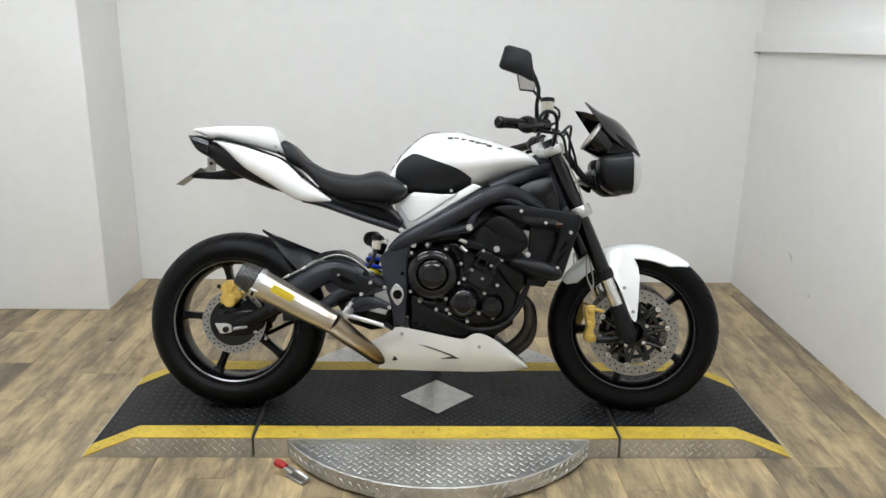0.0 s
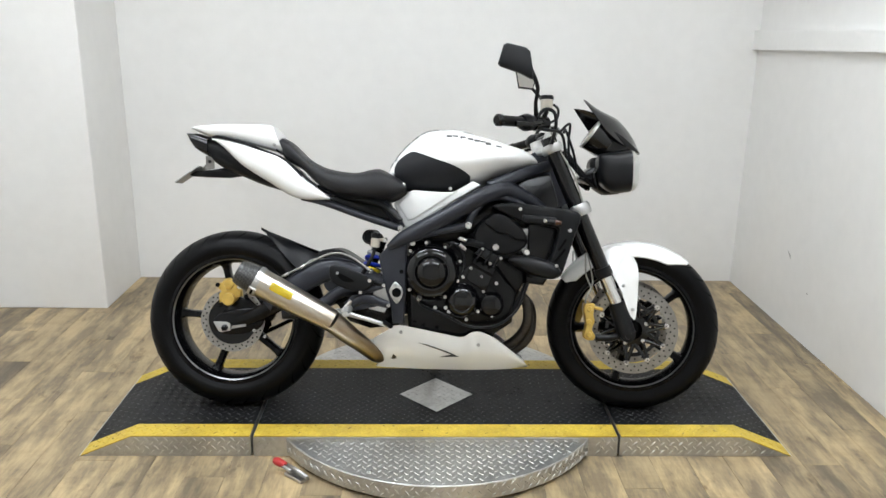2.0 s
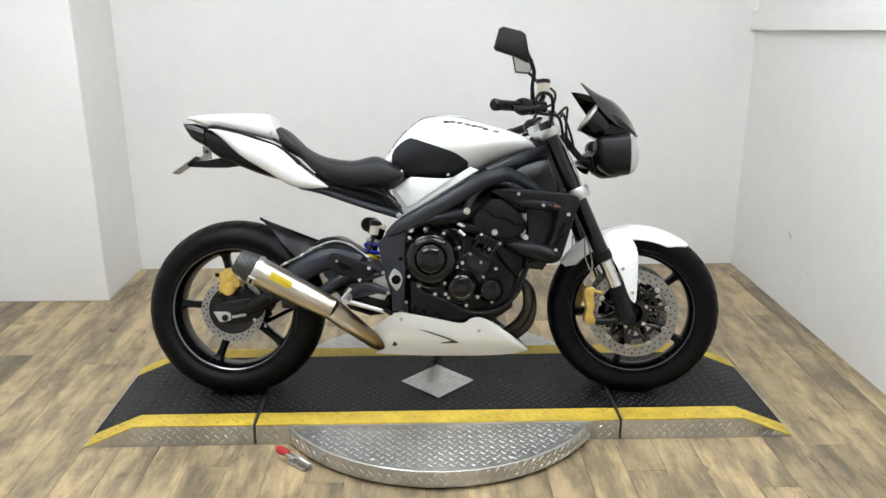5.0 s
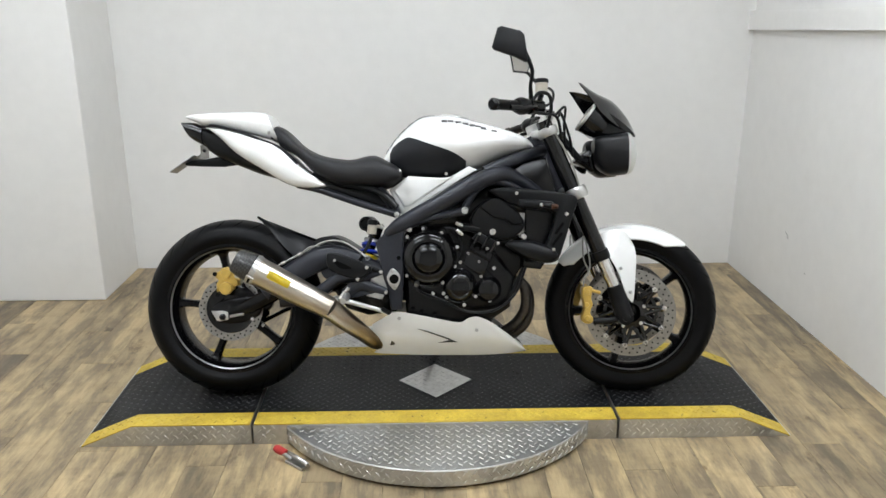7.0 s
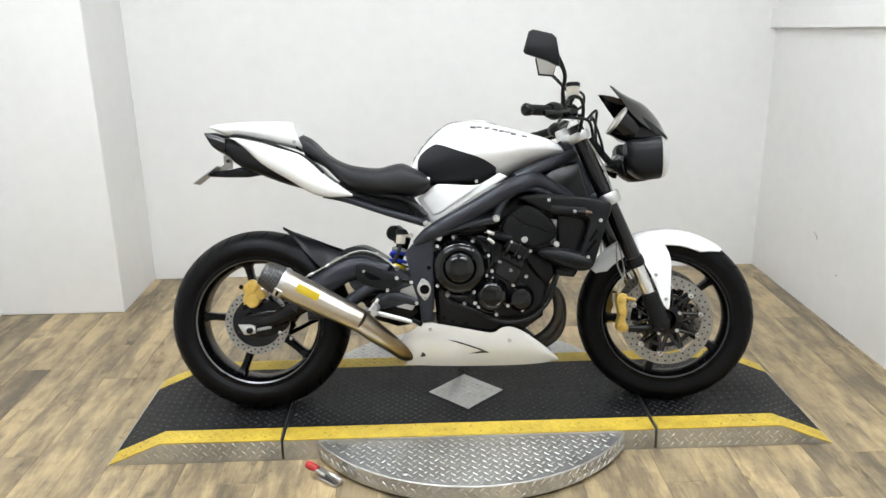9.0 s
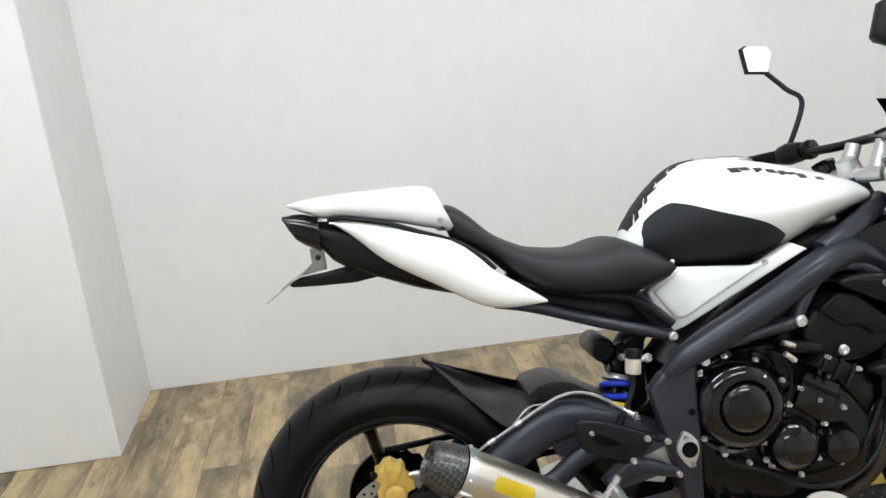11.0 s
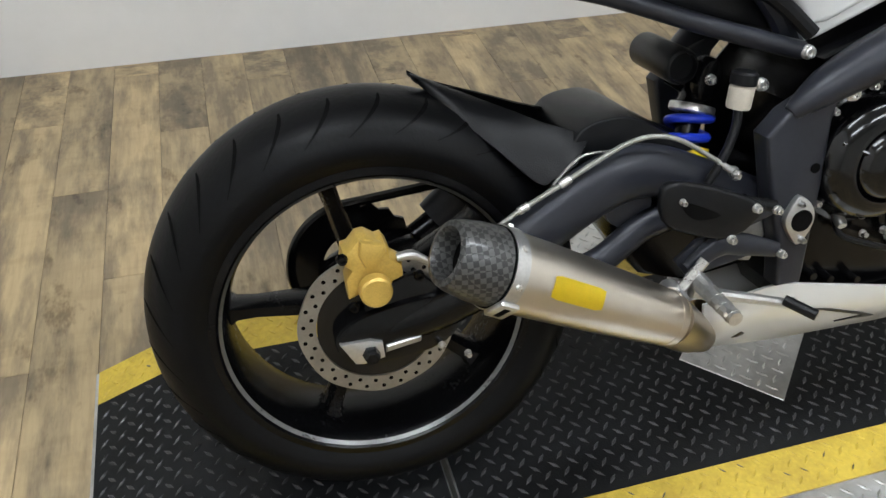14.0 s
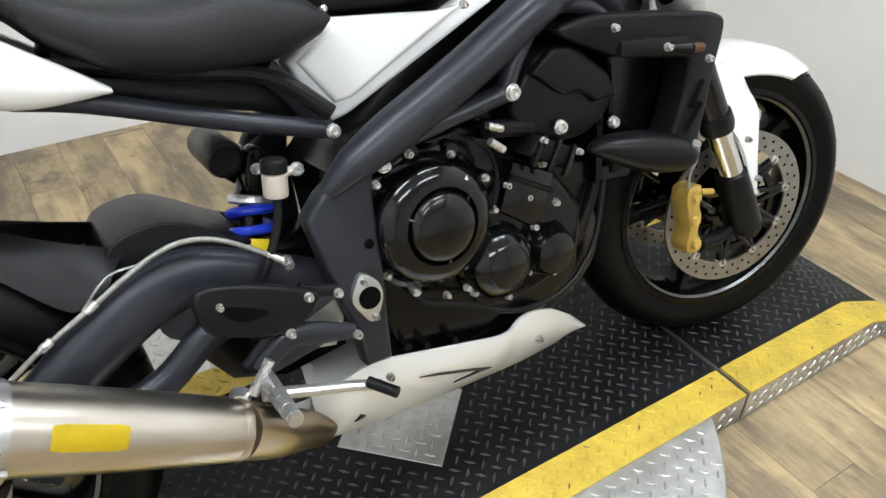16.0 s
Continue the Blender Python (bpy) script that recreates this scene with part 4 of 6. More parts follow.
bolts([(0.837, 0.655)], -0.185, bike, 0.0115)
bolts([(0.774, 0.777)], -0.184, tank, 0.0055)
part("pivot_bush", prism([tuple(p) for p in spline([(0.593, 0.46), (0.614, 0.442), (0.618, 0.417), (0.601, 0.387), (0.584, 0.402), (0.573, 0.426), (0.581, 0.448)], True, 4)], -0.166, 0.01, 0.002, 2), ALU, pp, "bare aluminium pivot bush")
part("pivot_hole", lathe([(0, -0.0005), (0.016, -0.0005), (0.016, 0.004), (0, 0.004)], at([(0.598, 0.424)][0], -0.1672), sides=20), RECESS_SHADE, pp)
bolts([(0.592, 0.450), (0.602, 0.395)], -0.167, pp, 0.005, ZINC)
part("plate_hole", lathe([(0, -0.0005), (0.007, -0.0005), (0.007, 0.004), (0, 0.004)], at([(0.613, 0.495)][0], -0.158), sides=16), RECESS_SHADE, pp)

# ---- engine ----
engine = part("crankcase", prism([(0.619, 0.564), (0.658, 0.605), (0.784, 0.614), (0.847, 0.592), (0.938, 0.526), (1.01, 0.43), (0.995, 0.322), (0.926, 0.273), (0.788, 0.263), (0.638, 0.271)], -0.125, 0.25, 0.018, 3), CASE, bike, "black painted engine case")
part("cylinder_block", prism([(0.805, 0.598), (0.866, 0.647), (1.025, 0.571), (1.058, 0.489), (0.99, 0.391), (0.904, 0.466)], -0.115, 0.23, 0.012, 2), CASE, bike, "black cylinder block")
jug = part("cylinder_jug", prism([(0.860, 0.545), (0.935, 0.508), (0.900, 0.425), (0.830, 0.474)], -0.146, 0.05, 0.008, 2), GLOSS, engine, "gloss black cylinder side")
for f in (0.30,):
    a, b = Vector((0.860, 0.545)).lerp(Vector((0.830, 0.474)), f), Vector((0.935, 0.508)).lerp(Vector((0.900, 0.425)), f)
    part("joint_ridge", tube(line([tuple(a), tuple(b)], -0.147), 0.0042, sides=8), CASE, jug)


def cover(name, centre, v, r, steps, label=""):
    """A round engine cover: (share of the radius, height) steps turned about the width axis."""
    return part(name, lathe([(r * a, -h) for a, h in steps], at(centre, v), sides=48), GLOSS, engine, label)


CL = [(0.715, 0.495)][0]
clutch = cover("clutch_cover", CL, -0.12, 0.096, [(1.08, 0.0), (1.08, 0.012), (1.0, 0.016), (0.96, 0.030), (0.90, 0.044), (0.80, 0.053), (0.66, 0.058), (0.58, 0.058), (0.54, 0.053), (0.50, 0.062), (0.44, 0.067), (0.2, 0.070), (0, 0.070)], "gloss black round clutch cover")
for k in range(3):
    a = radians(35 + 120 * k)
    part("rib", tube([at((CL[0] + 0.048 * math.cos(a), CL[1] + 0.048 * math.sin(a)), -0.178), at((CL[0] + 0.082 * math.cos(a), CL[1] + 0.082 * math.sin(a)), -0.166)], 0.0035, sides=8), GLOSS, clutch)
for a in (98, 62, 20, -35, 142, 200):
    c_ = (CL[0] + 0.101 * math.cos(radians(a)), CL[1] + 0.101 * math.sin(radians(a)))
    part("flange_lug", lathe([(0.0, -0.022), (0.0095, -0.022), (0.0125, -0.016), (0.0135, 0.0), (0, 0)], at(c_, -0.12), sides=16), GLOSS, clutch)
part("timing_mark", prism([(CL[0] + 0.040, CL[1] + 0.056), (CL[0] + 0.046, CL[1] + 0.061), (CL[0] + 0.048, CL[1] + 0.053)], -0.176, 0.006, 0.001, 1), ALU, clutch)
part("sight_glass", lathe([(0, -0.014), (0.010, -0.014), (0.0125, -0.010), (0.0135, 0.0), (0, 0)], at((0.690, 0.432), -0.160), (0.1, 1, 0.2), 16), GLOSS, clutch)
part("sticker", prism([(0.644, 0.546), (0.667, 0.535), (0.661, 0.509), (0.638, 0.518)], -0.158, 0.006), ALU, clutch)
P2, P3 = [(0.82, 0.398)][0], [(0.918, 0.386)][0]
cover("generator_cover", P2, -0.12, 0.056, [(1.1, 0.0), (1.1, 0.014), (1.0, 0.018), (0.97, 0.032), (0.86, 0.045), (0.62, 0.053), (0.58, 0.052), (0.3, 0.057), (0, 0.058)], "gloss black starter cover")
cover("water_pump_cover", P3, -0.12, 0.042, [(1.1, 0.0), (1.1, 0.012), (0.98, 0.018), (0.94, 0.030), (0.78, 0.041), (0.4, 0.046), (0, 0.047)], "gloss black water pump cover")
part("case_plate", prism([tuple(p) for p in spline([(0.765, 0.456), (0.825, 0.505), (0.872, 0.525), (0.91, 0.458), (0.949, 0.41), (0.933, 0.342), (0.862, 0.321), (0.786, 0.334)], True, 4)], -0.135, 0.03, 0.006, 2), CASE, engine)
bolts([(0.696, 0.594), (0.759, 0.579), (0.812, 0.531), (0.804, 0.465), (0.763, 0.409), (0.729, 0.372), (0.642, 0.565), (0.64, 0.433), (0.643, 0.504)], -0.141, engine, 0.0058)
bolts([(0.823, 0.479), (0.85, 0.509), (0.886, 0.481), (0.894, 0.431), (0.861, 0.382), (0.875, 0.362), (0.836, 0.333), (0.776, 0.359), (0.765, 0.372), (0.947, 0.401), (0.923, 0.347), (0.915, 0.526), (0.937, 0.459)], -0.14, engine, 0.0058)
part("oil_filler", lathe([(0, -0.020), (0.006, -0.020), (0.008, -0.014), (0.008, 0), (0, 0)], at((0.676, 0.410), -0.142), (0.2, 1, 0.5), 14), DISC, engine, "small brass-toned filler plug")
head = part("throttle_cover", prism([tuple(p) for p in spline([(0.855, 0.624), (0.885, 0.671), (0.924, 0.698), (0.972, 0.688), (1.024, 0.645), (1.041, 0.602), (1.015, 0.571), (0.972, 0.556), (0.924, 0.561), (0.876, 0.585)], True, 2)], -0.158, 0.11, 0.010, 3), PLASTIC, bike, "matt black throttle cover")
part("cover_step", prism([(0.884, 0.668), (0.924, 0.697), (0.948, 0.697), (0.972, 0.687), (1.023, 0.645), (1.039, 0.606), (1.024, 0.608), (0.996, 0.606), (0.985, 0.618), (0.968, 0.628), (0.940, 0.628), (0.924, 0.638), (0.907, 0.652)], -0.168, 0.022, 0.006, 3), PLASTIC, head, "raised upper half with a stepped edge")
bolts([(0.931, 0.583)], -0.166, head, 0.0105)
bolts([(1.037, 0.566)], -0.16, head, 0.0095)
rail = part("coil_rail", prism([(0.862, 0.560), (0.884, 0.583), (0.951, 0.548), (0.934, 0.520)], -0.178, 0.06, 0.005, 2), PLASTIC, head, "black coil connector rail")
for f in (0.12, 0.50, 0.88):
    a, b = Vector((0.858, 0.548)).lerp(Vector((0.930, 0.510)), f), Vector((0.884, 0.588)).lerp(Vector((0.952, 0.552)), f)
    part("coil_cap", tube(line([tuple(a), tuple(b)], -0.179), 0.0050, sides=8), GLOSS, rail)
bolts([(0.886, 0.577), (0.948, 0.546)], -0.182, rail, 0.0052)
part("sensor_plug", tube(line([(0.814, 0.602), (0.854, 0.596), (0.887, 0.588)], -0.15), 0.013, sides=10), PLASTIC, bike)
part("sensor_clip", tube(line([(0.807, 0.613), (0.83, 0.603)], -0.165), 0.006, sides=8), BOLT, bike)
part("sensor_clip", tube(line([(0.809, 0.59), (0.83, 0.573)], -0.165), 0.006, sides=8), BOLT, bike)
part("oil_pan", prism([(0.657, 0.292), (0.943, 0.288), (0.905, 0.188), (0.71, 0.185)], -0.09, 0.18, 0.012, 2), CASE, bike)
for k, q in enumerate([(0.655, 0.315), (0.686, 0.305), (0.733, 0.296)]):
    part("case_stud", lathe([(0, -0.035), (0.006, -0.035), (0.006, 0), (0, 0)], at(q, -0.11), sides=8), CASE, engine)
part("hose", tube(line([(0.676, 0.403), (0.686, 0.379), (0.757, 0.352), (0.845, 0.312), (0.939, 0.316), (1.006, 0.365), (1.037, 0.433), (1.056, 0.495)], [-0.14, -0.15, -0.155, -0.155, -0.15, -0.14, -0.13, -0.12]), 0.0045, sides=8), PLASTIC, bike, "thin black hose")
part("hose", tube(line([(0.908, 0.301), (0.99, 0.36), (1.037, 0.441), (1.058, 0.508)], -0.11), 0.010, sides=10), PLASTIC, bike, "black coolant hose")
part("cable", tube(line([(0.79, 0.594), (0.817, 0.569), (0.826, 0.525), (0.807, 0.476)], -0.15), 0.003, sides=6), PLASTIC, bike)
for v0, pts in ((-0.075, [(0.993, 0.417), (1.045, 0.396), (1.054, 0.317), (1.021, 0.255), (0.957, 0.21)]), (0.0, [(1, 0.41), (1.063, 0.379), (1.075, 0.297), (1.046, 0.232), (0.955, 0.182)]), (0.075, [(1.007, 0.403), (1.072, 0.371), (1.084, 0.287), (1.044, 0.22), (0.96, 0.169)])):
    part("header_pipe", tube(line(pts, [v0, v0, v0 * 0.9, v0 * 0.6, v0 * 0.4]), 0.0185, sides=16), HEATED, bike, "heat-browned exhaust header")
part("collector", tube(line([(0.971, 0.216), (0.789, 0.2), (0.647, 0.199), (0.576, 0.204)], [-0.03, -0.03, -0.05, -0.08]), [0.03, 0.032, 0.028, 0.02], sides=16), HEATED, bike)

# ---- radiator and shrouds ----
rad = part("radiator", prism([(1.047, 0.664), (1.172, 0.690), (1.165, 0.600), (1.130, 0.500), (1.099, 0.453), (1.033, 0.46)], -0.13, 0.26, 0.006, 1), CASE, bike, "black radiator")
# added black plate stands in for the dark hollow behind the shroud
part("radiator_gap_fill", prism([(1.040, 0.700), (1.185, 0.700), (1.160, 0.560), (1.120, 0.485), (1.045, 0.480)], -0.150, 0.014, 0.004, 1), CASE, rad, "black plate added to darken the gap behind the shroud")
part("radiator_hose", tube(line([(1.146, 0.665), (1.116, 0.587), (1.093, 0.509)], -0.14), 0.008, sides=8), PLASTIC, bike)
def flared(bm):
    """The shroud stands further out towards its front."""
    for v_ in bm.verts:
        v_.co.y -= 0.028 * min(1.0, max(0.0, (v_.co.x - 0.97) / 0.17))
    return bm


for s in (-1, 1):
    bm = prism([tuple(p) for p in spline([(0.918, 0.722), (0.973, 0.733), (1.059, 0.726), (1.156, 0.714), (1.199, 0.703), (1.209, 0.684), (1.191, 0.63), (1.167, 0.551), (1.145, 0.491), (1.112, 0.483), (1.087, 0.493), (1.116, 0.56), (1.135, 0.627), (1.13, 0.65), (1.087, 0.657), (1.021, 0.668), (0.969, 0.693)], True, 3)], -0.185, 0.05, 0.010, 3)
    flared(bm)
    sh = part("radiator_shroud", bm if s < 0 else mirrored(bm), PLASTIC, bike, "matt black radiator shroud")
    bm = formed(shape([(0.972, 0.541), (0.990, 0.554), (1.030, 0.556), (1.080, 0.549), (1.128, 0.530), (1.144, 0.508)], [(0.972, 0.538), (0.995, 0.522), (1.035, 0.500), (1.080, 0.484), (1.122, 0.480), (1.144, 0.496)], [(0.972, 0.006), (1.0, 0.024), (1.06, 0.034), (1.12, 0.034), (1.144, 0.022)]), 0.973, 1.143, 20, 2.2, -0.176, 24)
    flared(bm)
    part("shroud_pod", bm if s < 0 else mirrored(bm), PLASTIC, sh)
    bm = prism([(1.015, 0.694), (1.123, 0.686), (1.138, 0.669), (1.081, 0.661), (1.014, 0.67)], -0.193, 0.02, 0.006, 2)
    flared(bm)
    part("shroud_fin", bm if s < 0 else mirrored(bm), PLASTIC, sh)
    for a, b in ([(1.135, 0.576), (1.16, 0.613)], [(1.125, 0.54), (1.157, 0.58)]):
        bm = tube([at(a, -0.187), at(b, -0.187)], 0.004, sides=6)
        flared(bm)
        part("slot", bm if s < 0 else mirrored(bm), RECESS_SHADE, sh)
bolts([(1.009, 0.712), (1.089, 0.674), (1.172, 0.643), (1.127, 0.526)], [-0.194, -0.214, -0.215, -0.232], sh, 0.006)
sig = part("turn_signal", tube(line([(1.098, 0.672), (1.122, 0.668)], [-0.212, -0.226]), [0.006, 0.009], sides=12), PLASTIC, bike, "small black turn signal with an orange end")
part("lens", tube(line([(1.122, 0.668), (1.141, 0.667)], [-0.226, -0.230]), [0.009, 0.006], sides=12), ORANGE, sig)

# ---- belly pan ----
PAN_TOP = [(0.517, 0.259), (0.553, 0.282), (0.598, 0.31), (0.658, 0.303), (0.746, 0.286), (0.82, 0.273), (0.85, 0.288), (0.877, 0.293), (0.905, 0.285), (0.935, 0.268), (0.995, 0.222), (1.049, 0.174)]
PAN_LOW = [(0.522, 0.152), (0.551, 0.150), (0.611, 0.148), (0.67, 0.146), (0.75, 0.145), (0.817, 0.145), (0.868, 0.145), (0.909, 0.146), (0.947, 0.147), (0.996, 0.150), (1.025, 0.153), (1.058, 0.157)]
for s in (-1, 1):
    vt = [0.092, 0.118, 0.143, 0.147, 0.147, 0.146, 0.145, 0.146, 0.142, 0.128, 0.095, 0.055]
    vb = [0.055, 0.056, 0.058, 0.06, 0.06, 0.06, 0.06, 0.06, 0.058, 0.055, 0.05, 0.048]
    bm = panel(line(PAN_TOP, [-q for q in vt]), line(PAN_LOW, [-q for q in vb]), 0.014, 0.005, 40, 10)
    for v_ in bm.verts:                            # swallow-tailed rear edge
        back = max(0.0, 1 - (v_.co.x - 0.515) / 0.05)
        v_.co.x += 0.030 * back * max(0.0, 1 - abs((v_.co.z - 0.193) / 0.045)) + (0.045 * back if s > 0 else 0.0)
    pan = part("belly_pan", bm if s < 0 else mirrored(bm), WHITE, bike, "white belly pan")
    arrow = [(0.672, 0.25), (0.707, 0.243), (0.76, 0.224), (0.783, 0.215), (0.813, 0.2), (0.745, 0.197), (0.787, 0.208), (0.738, 0.227)]
    bm = prism(arrow, 0.0, 0.004)
    for v_ in bm.verts:
        hi, lo = curve_at(PAN_TOP, v_.co.x), curve_at(PAN_LOW, v_.co.x)
        t_ = (hi - v_.co.z) / (hi - lo)
        outer, inner = float(np.interp(v_.co.x, [q[0] for q in PAN_TOP], vt)), float(np.interp(v_.co.x, [q[0] for q in PAN_LOW], vb))
        v_.co.y = v_.co.y - 0.0028 - (outer + (inner - outer) * t_ + 0.014 * 4 * t_ * (1 - t_))
    part("vent_mark", bm if s < 0 else mirrored(bm), DARKINK, pan, "black arrow-shaped vent")
part("pan_floor", panel(line(PAN_LOW, [-q for q in vb]), line(PAN_LOW, vb), 0.004, 0.004, 24, 6, (0, 0, -1)), WHITE, bike)
bolts([(0.614, 0.289), (0.878, 0.248)], [-0.158, -0.155], pan, 0.006, ZINC)

# ---- swingarm, shock and chain ----
for s in (-1, 1):
    f = lambda q: s * q
    arm = part("swingarm", tube(line([(0.150, 0.366), (0.205, 0.410), (0.262, 0.448), (0.312, 0.478), (0.352, 0.494), (0.400, 0.497), (0.470, 0.474), (0.589, 0.419)], [f(0.108), f(0.108), f(0.106), f(0.104), f(0.102), f(0.10), f(0.10), f(0.10)]),
                                [0.034, 0.037, 0.039, 0.040, 0.040, 0.038, 0.034, 0.034], sides=20, flat=0.6), FRAME, bike, "graphite tubular swingarm")
    part("axle_arm", tube(line([(0.013, 0.303), (0.098, 0.328), (0.195, 0.381)], [f(0.088), f(0.1), f(0.114)]), [0.022, 0.026, 0.029], sides=14, flat=0.6), CASE, arm)
    part("lower_brace", tube(line([(0.20, 0.345), (0.275, 0.352), (0.335, 0.374), (0.395, 0.415), (0.46, 0.43), (0.57, 0.415)], f(0.105)), [0.026, 0.024, 0.021, 0.021, 0.024, 0.026], sides=14, flat=0.75), FRAME, arm)
    bm = prism([tuple(p) for p in spline([(-0.044, 0.304), (-0.024, 0.333), (0.029, 0.35), (0.106, 0.356), (0.135, 0.32), (0.11, 0.281), (0.04, 0.264), (-0.024, 0.27)], True, 3)], -0.104, 0.03, 0.008, 2)
    part("axle_end", bm if s < 0 else mirrored(bm), CASE, arm)
    if s < 0:
        part("axle_plate", prism([(-0.039, 0.309), (0.003, 0.309), (0.019, 0.303), (0.021, 0.279), (-0.008, 0.273), (-0.02, 0.275)], -0.110, 0.012, 0.002, 2), ALU, arm, "bare aluminium chain adjuster")
        part("adjuster_bar", prism([(0.024, 0.295), (0.074, 0.303), (0.073, 0.293), (0.023, 0.284)], -0.108, 0.01, 0.002, 1), ZINC, arm)
        part("axle_nut", lathe([(0, -0.012), (0.008, -0.012), (0.011, -0.01), (0.0125, 0), (0, 0)], at([(0.002, 0.289)][0], -0.111), sides=6), CASE, arm)
        bolts([(0.102, 0.28), (0.139, 0.259)], -0.106, arm, 0.005)
part("swingarm_bridge", tube(line([(0.375, 0.45), (0.376, 0.448)], [-0.1, 0.1]), 0.035, sides=16), FRAME, bike)
hug_side = [(0.100, 0.631), (0.150, 0.585), (0.200, 0.539), (0.249, 0.494), (0.272, 0.499), (0.300, 0.514)]
hug_mid = [(0.101, 0.634), (0.161, 0.609), (0.216, 0.586), (0.263, 0.566), (0.307, 0.550), (0.334, 0.541)]
for s in (-1, 1):
    bm = panel(line(hug_mid, [0.01, -0.01, -0.03, -0.045, -0.055, -0.06]), line(hug_side, [0.012, -0.04, -0.075, -0.088, -0.09, -0.092]), 0.006, 0.003, 24, 10, (-0.2, -0.6, 0.7))
    part("rear_hugger", bm if s < 0 else mirrored(bm), PLASTIC, bike, "matt black rear wheel hugger")
part("chain_guard", prism([tuple(p) for p in spline([(0.305, 0.538), (0.326, 0.559), (0.369, 0.566), (0.405, 0.557), (0.461, 0.523), (0.486, 0.504), (0.406, 0.499), (0.343, 0.49), (0.301, 0.505)], True, 3)], -0.07, 0.15, 0.014, 3), PLASTIC, bike, "matt black chain guard")
SHOCK_TOP, SHOCK_FOOT = at((0.511, 0.540), -0.018), at((0.470, 0.412), -0.050)
sv = SHOCK_FOOT - SHOCK_TOP
ax = sv.normalized()
shock = part("shock_absorber", tube([SHOCK_TOP - ax * 0.062, SHOCK_FOOT], 0.0165, sides=18), CASE, bike, "rear shock absorber with a blue spring")
e1 = ax.cross(Vector((0, 1, 0))).normalized()
e2 = ax.cross(e1)
coil = [SHOCK_TOP + sv * (k / 90) + (e1 * math.cos(k * 2 * math.pi * 5 / 90) + e2 * math.sin(k * 2 * math.pi * 5 / 90)) * 0.0285 for k in range(91)]
part("spring", tube(coil, 0.0068, sides=10, steps=2), BLUE, shock, "blue coil spring")
part("spring_collar", lathe([(0.015, -0.012), (0.031, -0.012), (0.0325, -0.009), (0.0325, -0.002), (0.029, 0.001), (0.015, 0.001)], SHOCK_TOP, tuple(ax), 28, closed=True), ALU, shock, "bare metal spring collar")
part("shock_head", lathe([(0.0, -0.072), (0.018, -0.070), (0.0215, -0.060), (0.0215, -0.020), (0.024, -0.013), (0, -0.013)], SHOCK_TOP, tuple(ax), 24), CASE, shock)
part("sticker", lathe([(0.0353, 0.046), (0.0361, 0.046), (0.0361, 0.064), (0.0353, 0.064)], SHOCK_TOP, tuple(ax), 24, closed=True), DECAL, shock, "yellow spring sticker")
part("gas_canister", lathe([(0, 0.100), (0.022, 0.100), (0.026, 0.094), (0.0265, -0.014), (0.024, -0.022), (0.0205, -0.024), (0.0195, -0.014), (0, -0.012)], at((0.490, 0.609), 0.0), (0.06, 1, 0), 28), PLASTIC, bike, "black shock gas canister")
part("canister_neck", tube([at((0.498, 0.590), 0.02), at((0.512, 0.578), 0.0), SHOCK_TOP - ax * 0.035], [0.017, 0.016, 0.018], sides=14), CASE, shock)
part("shock_mount", prism([tuple(p) for p in spline([(0.505, 0.566), (0.512, 0.612), (0.530, 0.622), (0.542, 0.600), (0.536, 0.566)], True, 3)], -0.040, 0.03, 0.004, 2), CASE, shock)
bolts([(0.521, 0.594)], -0.042, shock, 0.0075)
res = part("fluid_reservoir", lathe([(0, -0.016), (0.015, -0.016), (0.016, -0.012), (0.016, 0.012), (0.013, 0.016), (0, 0.016)], at((0.519, 0.591), -0.112), (0.1, 0, 1), 20), TANKLET, bike, "milky brake fluid reservoir")
part("cap", lathe([(0, 0.016), (0.017, 0.016), (0.017, 0.03), (0.014, 0.033), (0, 0.033)], at((0.519, 0.591), -0.112), (0.1, 0, 1), 20), PLASTIC, res)
bolts([(0.553, 0.601)], -0.106, res, 0.009)
part("ear", tube(line([(0.525, 0.601), (0.553, 0.601)], [-0.112, -0.102]), 0.006, sides=8), TANKLET, res)
part("reservoir_hose", tube(line([(0.517, 0.577), (0.514, 0.555), (0.502, 0.528), (0.486, 0.500), (0.474, 0.480)], [-0.113, -0.118, -0.124, -0.128, -0.128]), 0.0062, sides=10), PLASTIC, bike)
HOSE = [(0.160, 0.440), (0.196, 0.466), (0.215, 0.477), (0.272, 0.506), (0.315, 0.529), (0.357, 0.548), (0.395, 0.553), (0.435, 0.542), (0.484, 0.511), (0.500, 0.499)]
part("brake_hose", tube(line(HOSE, [-0.116, -0.12, -0.12, -0.12, -0.12, -0.12, -0.12, -0.122, -0.128, -0.132]), 0.0034, sides=10), BRAID, bike, "braided rear brake hose")
for a_, b_ in ((3, 4), (2, 3)):
    p_, q_ = at(HOSE[a_], -0.12), at(HOSE[b_], -0.12)
    part("hose_clip", lathe([(0, -0.008), (0.0048, -0.008), (0.0056, -0.005), (0.0056, 0.005), (0.0048, 0.008), (0, 0.008)], p_, tuple(q_ - p_), 12), BOLT, bike)
part("hose_ferrule", tube(line([(0.486, 0.509), (0.502, 0.498)], [-0.128, -0.134]), 0.0046, sides=10), ALU, bike)
part("banjo_bolt", lathe([(0, -0.013), (0.005, -0.013), (0.0075, -0.009), (0.0075, 0.006), (0, 0.006)], at((0.507, 0.494), -0.135), (0.2, 1, 0.1), 12), BOLT, bike, "bright banjo bolt")
